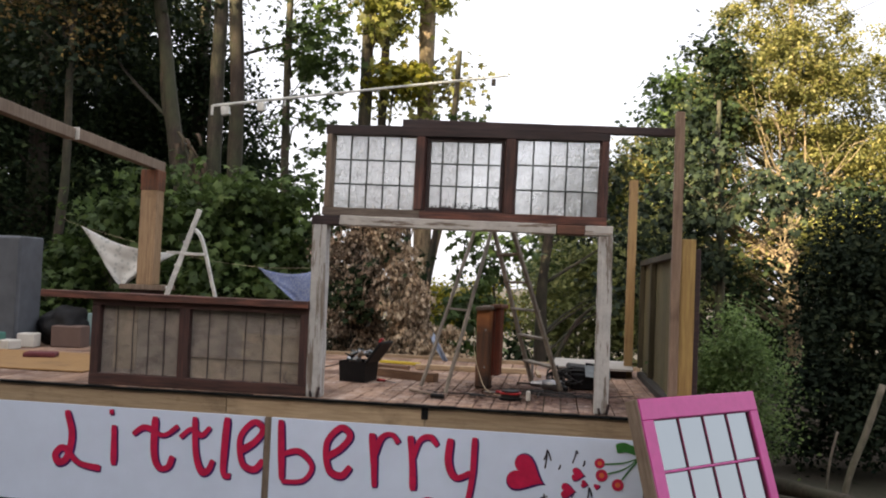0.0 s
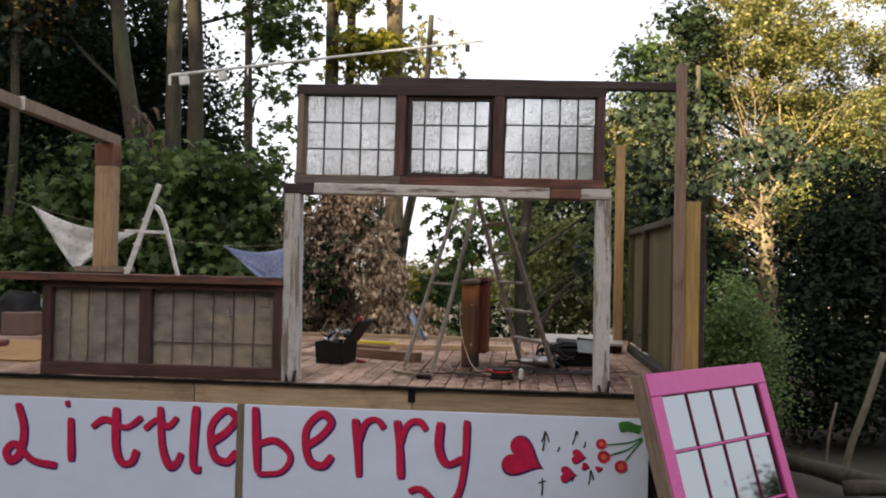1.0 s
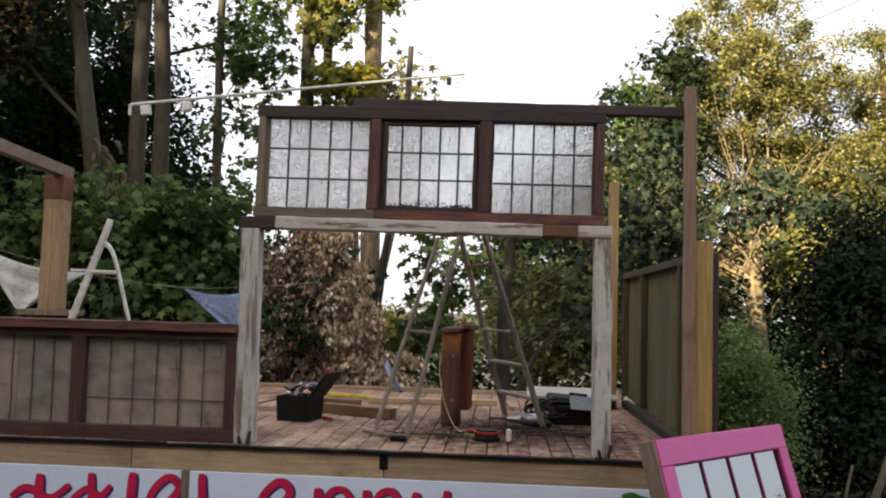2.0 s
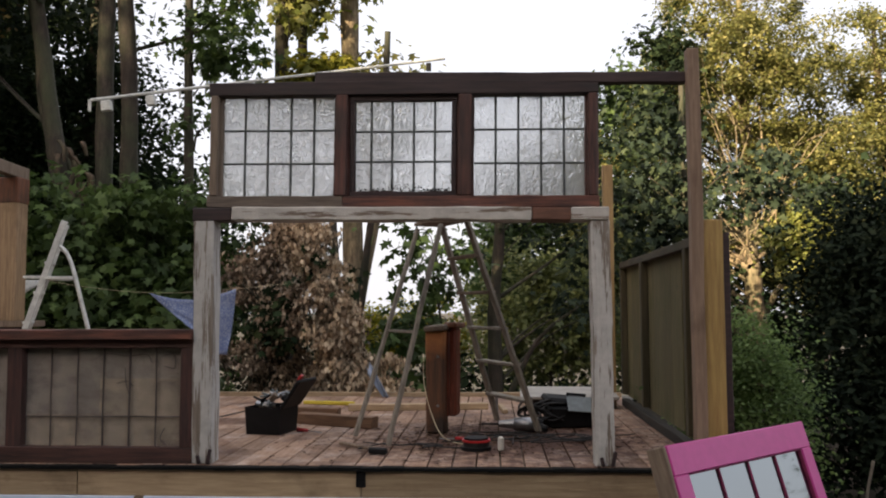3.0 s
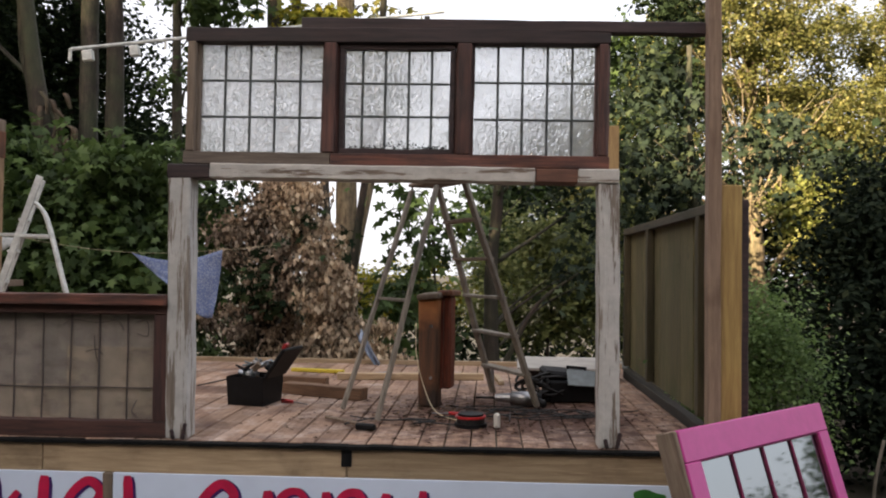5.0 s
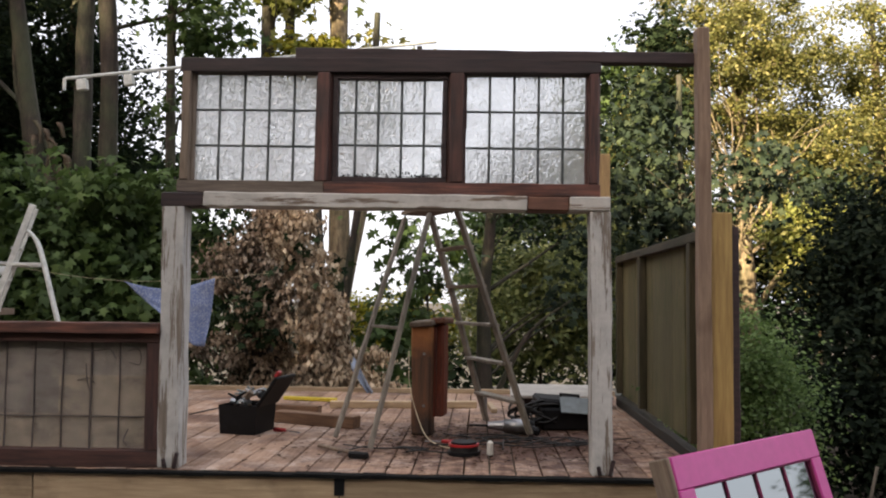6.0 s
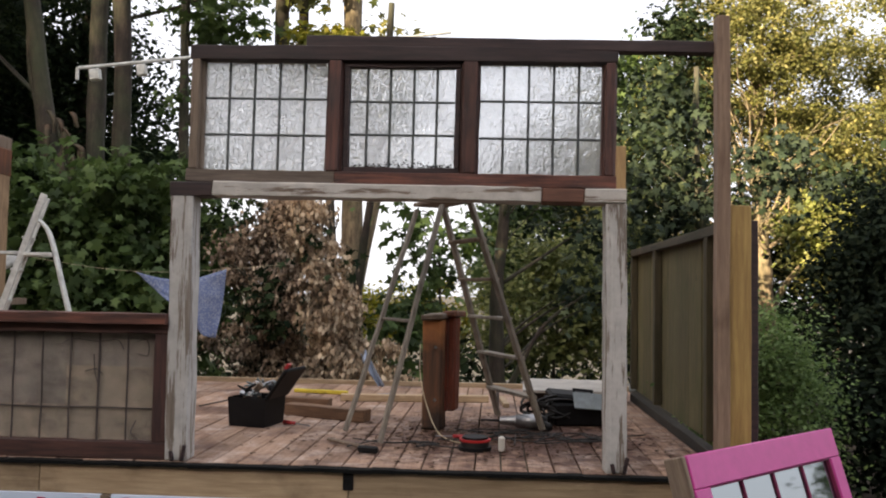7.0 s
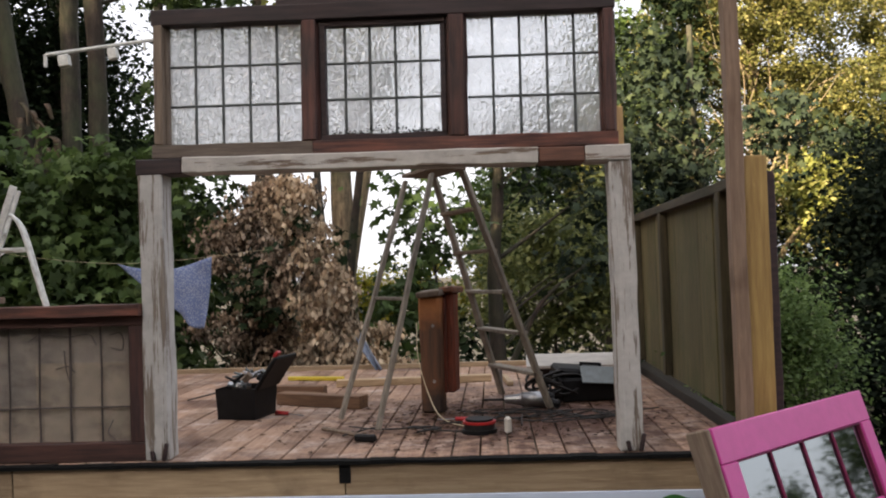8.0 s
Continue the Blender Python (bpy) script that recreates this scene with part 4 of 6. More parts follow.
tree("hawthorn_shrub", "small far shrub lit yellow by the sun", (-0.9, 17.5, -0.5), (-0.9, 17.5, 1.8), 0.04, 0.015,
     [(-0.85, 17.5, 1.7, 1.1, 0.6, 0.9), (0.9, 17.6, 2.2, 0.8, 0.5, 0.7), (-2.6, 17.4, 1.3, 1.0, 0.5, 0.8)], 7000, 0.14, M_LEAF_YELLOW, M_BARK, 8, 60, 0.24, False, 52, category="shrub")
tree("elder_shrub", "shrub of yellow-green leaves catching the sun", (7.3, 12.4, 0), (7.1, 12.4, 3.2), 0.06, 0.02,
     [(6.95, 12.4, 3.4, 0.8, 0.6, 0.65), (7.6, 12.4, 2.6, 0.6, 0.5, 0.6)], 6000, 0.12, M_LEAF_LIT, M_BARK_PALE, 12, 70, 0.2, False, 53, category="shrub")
tree("fern_shrub", "soft bright green feathery shrub beside the fence", (2.95, 2.3, 0), (2.95, 2.3, 1.75), 0.03, 0.01,
     [(2.85, 2.3, 1.62, 0.26, 0.3, 0.42), (2.98, 2.35, 1.0, 0.34, 0.35, 0.6), (2.55, 2.5, 1.0, 0.3, 0.4, 0.7)], 16000, 0.045, M_LEAF_FERN, M_BARK, 16, 150, 0.14, False, 34, category="shrub", droop=0.1)
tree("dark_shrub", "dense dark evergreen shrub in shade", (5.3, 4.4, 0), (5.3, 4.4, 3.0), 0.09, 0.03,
     [(5.2, 4.3, 2.2, 1.25, 0.9, 1.3), (6.6, 4.6, 2.4, 1.4, 0.9, 1.6), (4.5, 3.9, 0.9, 0.9, 0.6, 0.9), (6.4, 4.0, 0.8, 1.2, 0.8, 0.8), (4.95, 4.4, 2.5, 0.6, 0.6, 0.75)], 66000, 0.085, M_LEAF_SHADE, M_BARK_DARK, 14, 280, 0.22, False, 35, category="shrub")

# the open side of the garden, seen in the mirrored panes
tree("garden_tree", "bushy green tree on the open side of the garden", (17.2, 6.4, 0), (17.2, 6.4, 4.2), 0.14, 0.04,
     [(17.2, 6.2, 3.0, 1.5, 1.7, 1.9), (17.0, 5.0, 1.6, 0.9, 0.9, 1.2)], 9000, 0.15, M_LEAF, M_BARK, 12, 110, 0.25, False, 61)
tree("garden_hedge", "low uneven hedge on the open side of the garden", (16.6, 1.2, 0), (16.6, 1.2, 1.4), 0.05, 0.02,
     [(16.6, 1.6, 0.8, 0.8, 2.4, 0.9), (16.8, -1.6, 0.6, 0.8, 2.2, 0.7), (16.6, 3.0, 1.3, 0.6, 0.7, 0.9)], 9000, 0.13, M_LEAF, M_BARK, 14, 120, 0.22, False, 62, category="hedge")


def far_woods():
    """Undergrowth far behind, closing the place, and unseen woods added round it to block light."""
    rs = np.random.RandomState(40)
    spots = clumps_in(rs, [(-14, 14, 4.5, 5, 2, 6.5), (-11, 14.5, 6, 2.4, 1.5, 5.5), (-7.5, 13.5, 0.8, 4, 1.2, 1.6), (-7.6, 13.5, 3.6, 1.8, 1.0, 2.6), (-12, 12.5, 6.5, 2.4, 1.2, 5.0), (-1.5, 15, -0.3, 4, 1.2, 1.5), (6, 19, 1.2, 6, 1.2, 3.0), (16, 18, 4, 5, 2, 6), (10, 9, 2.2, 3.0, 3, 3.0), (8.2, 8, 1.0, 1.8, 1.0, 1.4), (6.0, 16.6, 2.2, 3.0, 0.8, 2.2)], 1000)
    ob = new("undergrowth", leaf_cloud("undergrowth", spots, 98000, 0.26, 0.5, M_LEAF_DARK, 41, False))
    tagged(ob, "dark tangled undergrowth along the wood's edge", "undergrowth", kind="stuff")
    # unseen rows of trees, added as a sun block; heights set the shade line
    row = []
    for k in range(15):
        x = -48 + k * 5.2
        h = 21.0 if x < -29 else 19.8 if x < -24 else 17.0 if x < -20 else 16.0
        row.append((x, -24 + rs.uniform(-1, 1), h * 0.5, 3.6, 2.4, h * 0.5 + rs.uniform(-0.6, 0.6)))
    for k in range(7):
        row.append((-21 + rs.uniform(-1, 1), -20 + 4.4 * k, 6.2, 2.4, 3.2, 6.4 + rs.uniform(-0.6, 0.6)))
    spots = clumps_in(rs, row, 4600, 3.0)
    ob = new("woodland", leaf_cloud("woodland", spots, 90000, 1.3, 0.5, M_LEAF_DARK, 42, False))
    tagged(ob, "unseen tall dense woodland added to keep low sun off the garden", "woodland", kind="stuff")


far_woods()


# ---- painted sign on the stage front ----
M_GREEN = plain("green_paint", (0.03, 0.16, 0.03), 0.5, 0, 0.3, 12.0, 0)
M_INK = plain("black_ink", (0.02, 0.015, 0.03), 0.6, 0, 0.2, 10.0, 0)
M_ORANGE = plain("orange_paint", (0.65, 0.16, 0.05), 0.5, 0, 0.2, 10.0, 0)
SIGN_Y = -0.063


def ribbon(bm, points, width, y, taper=0.0, shift=(0, 0)):
    """A flat brush stroke in the sign's plane, round at its ends."""
    line = smooth_line([(p[0] + shift[0], y, p[1] + shift[1]) for p in points], 7)
    left, right = [], []
    n = len(line)
    for k, p in enumerate(line):
        way = (line[min(k + 1, n - 1)] - line[max(k - 1, 0)]).normalized()
        side = Vector((-way.z, 0, way.x))
        f = k / (n - 1)
        w = width / 2 * (1 - taper * f) * (1 + 0.10 * math.sin(5 * f + p.x * 9))
        if k in (0, n - 1):
            w *= 0.72
        p = p - Vector((0, 0.0016 * f, 0))
        left.append(bm.verts.new(p + side * w))
        right.append(bm.verts.new(p - side * w))
    for k in range(n - 1):
        bm.faces.new((left[k], left[k + 1], right[k + 1], right[k]))


def disc(bm, c, r, y, n=16, squash=1.0):
    bm.faces.new([bm.verts.new((c[0] + r * math.cos(-2 * math.pi * k / n), y, c[1] + squash * r * math.sin(-2 * math.pi * k / n))) for k in range(n)])


def heart(bm, c, size, turn, y):
    """A flat heart whose point lies along turn degrees from straight down."""
    a = radians(turn)
    pts = []
    for k in range(36):
        t = 2 * math.pi * k / 36
        px, pz = 16 * math.sin(t) ** 3, 13 * math.cos(t) - 5 * math.cos(2 * t) - 2 * math.cos(3 * t) - math.cos(4 * t)
        pz = pz * 1.12 if pz < 0 else pz
        px, pz = px * size / 32, pz * size / 32
        pts.append(bm.verts.new((c[0] + px * math.cos(a) - pz * math.sin(a), y, c[1] + px * math.sin(a) + pz * math.cos(a))))
    bm.faces.new(pts)


# letter shapes: strokes in units of the letter height
def letters():
    e = [[(0.05, 0.44), (0.32, 0.62), (0.48, 0.85), (0.31, 0.98), (0.07, 0.70), (0.12, 0.25), (0.35, 0.15), (0.51, 0.32)]]
    r = [[(0.04, 0.92), (0.09, 0.47), (0.12, -0.01)], [(0.09, 0.52), (0.21, 0.85), (0.39, 0.92), (0.52, 0.78)]]
    yield -3.67, [[(0.22, 0.97), (0.34, 0.55), (0.28, 0.14), (0.12, 0.02), (0.04, 0.16), (0.2, 0.29), (0.5, 0.04), (0.93, -0.04)]]
    yield -3.16, [[(0.13, 0.76), (0.16, 0.04)], [(0.03, 0.99), (0.11, 1.0)]]
    yield -2.92, [[(0.43, 0.96), (0.44, 0.32), (0.55, 0.06), (0.72, 0.08), (0.8, 0.28)], [(0.02, 0.62), (0.25, 0.76), (0.6, 0.64), (0.88, 0.82)]]
    yield -2.43, [[(0.20, 1.0), (0.25, 0.36), (0.37, 0.05), (0.50, 0.08), (0.58, 0.26)], [(-0.06, 0.62), (0.15, 0.78), (0.34, 0.68), (0.50, 0.84)]]
    yield -2.11, [[(0.17, 1.03), (0.14, 0.4), (0.15, 0.03), (0.28, 0.0)]]
    yield -1.93, e
    yield -1.58, [[(0.1, 1.05), (0.13, 0.5), (0.16, 0.0)], [(0.15, 0.45), (0.45, 0.52), (0.70, 0.28), (0.55, 0.02), (0.16, -0.03)]]
    yield -1.14, e
    yield -0.725, r
    yield -0.385, r
    yield -0.05, [[(0.07, 0.92), (0.05, 0.5), (0.19, 0.26), (0.45, 0.36)], [(0.49, 0.96), (0.47, 0.3), (0.36, -0.24), (0.08, -0.40), (-0.22, -0.16), (-0.42, -0.2)]]


def sign():
    s = thing("sign_board", (0, 0, 0), "white board along the stage front with hand-painted red Littleberry lettering", "sign")
    for a, b in ((-7.15, -1.68), (-1.62, 1.62)):
        one_box("board", ((a + b) / 2, -0.042, 0.465), (b - a, 0.03, 0.89), M_BOARD, s, "white painted board", 0.003)
    one_box("batten", (-1.65, -0.045, 0.465), (0.056, 0.04, 0.89), M_POST, s, "brown cover strip", 0.004)
    for x, strokes in letters():
        for mat, w, y, d, name in ((M_PURPLE, 0.076, SIGN_Y + 0.003, (0.010, -0.008), "letter_shadow"), (M_RED, 0.060, SIGN_Y, (0, 0), "letter")):
            bm = bmesh.new()
            for k, stroke in enumerate(strokes):
                ribbon(bm, [(x + u * 0.5, 0.37 + v * 0.5) for u, v in stroke], w * (0.8 if k else 1), y - 0.0004 * k, 0.12, d)
            part(name, bm, mat, s, "dark purple edge of painted letter" if mat is M_PURPLE else "red brush-painted letter")
    for c, size, turn in (((0.625, 0.575), 0.31, 66), ((1.07, 0.60), 0.11, 84), ((0.99, 0.458), 0.125, 88), ((1.13, 0.525), 0.06, 80), ((1.235, 0.51), 0.05, -10)):
        for mat, grow, y, name in ((M_PURPLE, 1.1, SIGN_Y + 0.003, "heart_edge"), (M_RED, 1.0, SIGN_Y, "heart")):
            bm = bmesh.new()
            heart(bm, (c[0] + (0.008 if grow > 1 else 0), c[1] - (0.006 if grow > 1 else 0)), size * grow, turn, y)
            part(name, bm, mat, s, "painted red heart" if mat is M_RED else "dark edge of painted heart")
    for c, r, mat in (((1.255, 0.705), 0.042, M_RED), ((1.275, 0.605), 0.05, M_RED), ((1.41, 0.535), 0.05, M_RED)):
        bm = bmesh.new()
        disc(bm, c, r, SIGN_Y)
        cherry = part("cherry", bm, mat, s, "painted red cherry")
        bm = bmesh.new()
        disc(bm, c, r * 0.45, SIGN_Y - 0.001)
        part("cherry_mark", bm, M_ORANGE, cherry)
    for pts in ([(1.29, 0.70), (1.45, 0.72), (1.57, 0.765)], [(1.32, 0.62), (1.46, 0.67), (1.57, 0.76)], [(1.44, 0.575), (1.5, 0.66), (1.57, 0.75)]):
        bm = bmesh.new()
        ribbon(bm, pts, 0.012, SIGN_Y)
        part("cherry_stem", bm, M_GREEN, s)
    bm = bmesh.new()
    ribbon(bm, [(1.39, 0.835), (1.45, 0.85), (1.5, 0.84), (1.56, 0.825)], 0.075, SIGN_Y)
    part("cherry_leaf", bm, M_GREEN, s, "painted green leaf")
    for pts in ([(0.80, 0.63), (0.815, 0.79)], [(0.815, 0.79), (0.85, 0.70)], [(0.79, 0.70), (0.815, 0.79)], [(1.03, 0.69), (1.06, 0.80)], [(1.06, 0.80), (1.07, 0.77)], [(1.13, 0.72), (1.12, 0.67)],
                [(1.16, 0.38), (1.175, 0.50)], [(1.175, 0.50), (1.20, 0.42)], [(0.80, 0.28), (0.80, 0.42)], [(0.77, 0.38), (0.83, 0.40)], [(1.03, 0.40), (1.05, 0.45)], [(0.915, 0.63), (0.93, 0.67)]):
        bm = bmesh.new()
        ribbon(bm, [pts[0], ((pts[0][0] + pts[1][0]) / 2 + 0.004, (pts[0][1] + pts[1][1]) / 2), pts[1]], 0.012, SIGN_Y)
        part("note_stroke", bm, M_INK, s)


sign()


# ---- pink window leaning on the stage corner ----
def pink_window():
    lean = radians(18)
    u = Vector((0.721, 0.693, 0))
    h = Vector((0.693, -0.721, 0))
    up = -(h * math.sin(lean) - Vector((0, 0, 1)) * math.cos(lean))
    out = u.cross(up)
    m = Matrix((u, out, up)).transposed().to_4x4()
    long, wide = 1.40, 1.50
    top = Vector((1.478, -0.65, 1.328))
    w = thing("pink_window", (0, 0, 0), "bright pink window frame with mirrored panes leaning on the deck corner", "window")
    w.matrix_world = Matrix.Translation(top - up * long) @ m
    # local axes: x along the width, -y towards the viewer side, z up the slope
    side = 1 if out.y > 0 else -1
    def bar(name, x0, x1, z0, z1, d, mat, label="", y=0.0):
        return one_box(name, ((x0 + x1) / 2, side * y, (z0 + z1) / 2), (x1 - x0, d, z1 - z0), mat, w, label, 0.006)
    bar("top_rail", 0, wide, 1.235, long, 0.05, M_PINK)
    bar("bottom_rail", 0, wide, 0, 0.11, 0.05, M_PINK)
    bar("stile", 0, 0.135, 0.11, 1.235, 0.048, M_PINK)
    bar("stile", wide - 0.115, wide, 0.11, 1.235, 0.048, M_PINK)
    bar("side_jamb", -0.022, 0.0, 0.0, long, 0.12, M_POST, "bare brown timber edge", 0.04)
    bar("backing", 0.0, wide, 0.02, long - 0.02, 0.012, M_POST, "brown backing board", 0.034)
    x0, x1 = 0.135, wide - 0.115
    pw = (x1 - x0) / 4
    for z in (0.36, 0.835):
        bar("glazing_bar", x0, x1, z - 0.010, z + 0.010, 0.022, M_PINK)
    # thin dark strips stand in for shadow along the inner frame edges
    for x in (x0 + 0.004, x1 - 0.004):
        bar("putty_line", x - 0.005, x + 0.005, 0.11, 1.235, 0.030, M_PINK_SHADE, "dark crimson shadow line at the frame's inner edge")
    bar("putty_line", x0, x1, 1.226, 1.236, 0.030, M_PINK_SHADE, "dark crimson shadow line at the frame's inner edge")
    zs = [(0.11, 0.348), (0.372, 0.823), (0.847, 1.235)]
    for a, b in zs:
        # upright bars take the shaded pink, their shadow put into the colour
        for k in (1, 2, 3):
            bar("glazing_bar", x0 + pw * k - 0.0075, x0 + pw * k + 0.0075, a, b, 0.020, M_PINK_SHADE, "glazing bar coloured dark crimson for its shade")
        for k in range(4):
            p = bar("pane", x0 + pw * k + 0.009, x0 + pw * (k + 1) - 0.009, a, b, 0.006, M_MIRROR, "mirrored glass pane", 0.008)
            p.rotation_euler = (0, 0, 0)


pink_window()


# ---- ladders ----
def wooden_ladder():
    near, far = Vector((0.27, 1.07, 0)), Vector((0.06, 1.46, 0))
    along = Vector((0.837, 0.547, 0))
    z0, z1 = DECK, DECK + 1.64
    lad = thing("stepladder", (0, 0, 0), "old grey wooden stepladder standing open on the deck", "stepladder")
    feet = {"leg_near": Vector((-0.17, 0.64, z0)), "leg_far": Vector((-0.47, 1.06, z0)), "tread_near": Vector((0.93, 1.37, z0)), "tread_far": Vector((0.61, 2.05, z0))}
    tops = {"leg_near": near - along * 0.10, "leg_far": far - along * 0.10, "tread_near": near + along * 0.13, "tread_far": far + along * 0.13}
    for k in feet:
        tops[k].z = z1 - (0.03 if "leg" in k else 0)
        a, b = feet[k], tops[k]
        w = 0.042 if "leg" in k else 0.055
        one_beam("stile", a + (b - a).normalized() * 0.022, b, 0.028, w, M_LADDER, lad, up=(0.4, -0.6, 0.2))
    top = (near + far) / 2
    one_beam("top_board", (*(near + along * 0.015 + (near - far) * 0.1).xy, z1 + 0.01), (*(far + along * 0.015 + (far - near) * 0.1).xy, z1 + 0.01), 0.24, 0.028, M_POST, lad, "brown top board")
    a0, b0, a1, b1 = feet["tread_near"], tops["tread_near"], feet["tread_far"], tops["tread_far"]
    for k in range(5):
        f = 0.155 + k * 0.172
        one_beam("tread", a0.lerp(b0, f), a1.lerp(b1, f), 0.085, 0.024, M_POST if k > 2 else M_LADDER, lad)
    for f in (0.50,):
        one_beam("cross_bar", feet["leg_near"].lerp(tops["leg_near"], f), feet["leg_far"].lerp(tops["leg_far"], f), 0.014, 0.022, M_LADDER, lad)


wooden_ladder()


def white_ladder():
    lad = thing("stepladder", (0, 0, 0), "white-painted stepladder standing open behind the low panel", "stepladder")
    y0, y1 = 2.8, 3.15
    ft, fb, rb = (-3.64, 2.95), (-4.28, DECK), (-3.16, DECK)
    for y in (y0, y1):
        o = -0.47 * (y - y0)
        one_beam("stile", (fb[0] + o, y, fb[1] + 0.01), (ft[0] + o, y, ft[1]), 0.028, 0.062, M_WHITE, lad, up=(1, 0, 0.3))
        cord("rear_leg", [(rb[0] + o, y + 0.02, rb[1] + 0.016), (-3.42 + o, y + 0.02, 2.0), (-3.57 + o, y + 0.02, 2.52), (-3.66 + o, y + 0.02, 2.68), (-3.74 + o, y + 0.02, 2.70)], 0.019, M_WHITE, lad)
        one_beam("hinge_bar", (-3.83 + o, y - 0.01, 2.39), (-3.54 + o, y - 0.01, 2.39), 0.012, 0.03, M_WHITE, lad)
    for k in range(5):
        f = 0.14 + 0.16 * k
        one_box("tread", (fb[0] + (ft[0] - fb[0]) * f - 0.09, (y0 + y1) / 2, fb[1] + (ft[1] - fb[1]) * f), (0.09, y1 - y0 - 0.03, 0.025), M_WHITE, lad, "", 0.004, Euler((0, 0, radians(25))).to_matrix())
    one_box("top_step", (-3.95, (y0 + y1) / 2, 2.40), (0.22, y1 - y0 - 0.03, 0.028), M_WHITE, lad)


white_ladder()

# ---- timber block, tool boxes and tools on the deck ----
M_RUST = wood("red_stained_timber", (0.22, 0.075, 0.03), (0.07, 0.028, 0.016), "z", 0.6, (0.03, 0.018, 0.014), 0.55, 0.2)
M_STEEL = plain("worn_steel", (0.35, 0.36, 0.38), 0.4, 0.9, 0.3, 25.0)
M_GREYLID = plain("grey_plastic", (0.16, 0.19, 0.20), 0.35, 0, 0.25, 20.0)
M_REDPLASTIC = plain("red_plastic", (0.36, 0.02, 0.022), 0.4, 0, 0.2, 15.0)
M_YELLOW = plain("yellow_plastic", (0.55, 0.42, 0.04), 0.5, 0, 0.2, 15.0)
M_BLUE = plain("blue_plastic", (0.05, 0.14, 0.26), 0.5, 0, 0.2, 15.0)
M_GREYBOARD = plain("weathered_pale_board", (0.36, 0.34, 0.31), 0.75, 0, 0.25, 5.0)
M_PALE = plain("pale_board", (0.55, 0.53, 0.48), 0.7, 0, 0.15, 6.0)
M_CABLE = plain("black_rubber", (0.012, 0.011, 0.011), 0.6, 0, 0.3, 20.0, 0)
M_CREAM = plain("cream_cable", (0.50, 0.42, 0.28), 0.6, 0, 0.2, 20.0, 0)


M_SOAKED = wood("dark_red_balk", (0.24, 0.055, 0.028), (0.06, 0.02, 0.014), "z", 0.5, (0.02, 0.01, 0.01), 0.5, 0.1)
M_BALK = wood("old_brown_balk", (0.16, 0.07, 0.035), (0.045, 0.025, 0.017), "z", 0.65, (0.20, 0.075, 0.025), 0.4, 0.1)


def soaked_and_lit_by_height(mat):
    """Soaked black at the foot and light painted orange near the top, with ragged edges."""
    nt = mat.node_tree
    bsdf = nt.nodes["Principled BSDF"]
    old = bsdf.inputs["Base Color"].links[0].from_socket
    geo = nt.nodes.new("ShaderNodeNewGeometry")
    xyz = nt.nodes.new("ShaderNodeSeparateXYZ")
    nt.links.new(geo.outputs["Position"], xyz.inputs[0])
    rag = noise_of(nt, geo.outputs["Position"], 7.0, 5.0, 0.6)
    add = nt.nodes.new("ShaderNodeMath")
    add.operation = "MULTIPLY_ADD"
    add.inputs[1].default_value = 0.5
    nt.links.new(rag, add.inputs[0])
    less = nt.nodes.new("ShaderNodeMath")
    less.operation = "SUBTRACT"
    less.inputs[1].default_value = DECK + 0.25
    nt.links.new(xyz.outputs["Z"], less.inputs[0])
    nt.links.new(less.outputs[0], add.inputs[2])
    # orange light on the upper balk, mixed into its colour
    col = mixed(nt, ramp(nt, add.outputs[0], [(0.50, (0, 0, 0)), (0.74, (0.75,) * 3)]), old, (0.50, 0.19, 0.06))
    col = mixed(nt, ramp(nt, add.outputs[0], [(0.04, (0.9,) * 3), (0.16, (0, 0, 0))]), col, (0.018, 0.012, 0.010))
    nt.links.new(col, bsdf.inputs["Base Color"])


soaked_and_lit_by_height(M_BALK)


def timber_block():
    b = thing("timber_block", (0.15, 1.45, DECK), "upright reddish-brown timber block bolted from two balks", "timber block")
    turn = Euler((0, 0, radians(-14))).to_matrix()
    one_box("balk", (-0.02, -0.05, 0.40), (0.150, 0.13, 0.80), M_BALK, b, "dark brown balk", 0.014, turn)
    one_box("balk", (0.105, 0.03, 0.475), (0.085, 0.13, 0.69), M_SOAKED, b, "dark red soaked balk", 0.014, turn)
    one_box("packing_strip", (0.058, 0.0, 0.46), (0.06, 0.10, 0.66), M_SOAKED, b, "dark strip between the balks", 0.006, turn)
    one_box("cap", (-0.012, -0.03, 0.822), (0.175, 0.24, 0.045), M_POST, b, "brown cap board", 0.010, Euler((radians(2), radians(-5), radians(-14))).to_matrix())
    one_box("cap", (0.118, 0.03, 0.842), (0.105, 0.22, 0.045), M_RUST, b, "red-brown cap offcut", 0.010, Euler((radians(-2), radians(-3), radians(-18))).to_matrix())
    for z in (0.22, 0.6):
        bm = bmesh.new()
        rod(bm, (-0.01, -0.128, z), (-0.01, -0.10, z), 0.012, 0.012, 6)
        part("bolt_head", bm, M_STEEL, b)


timber_block()


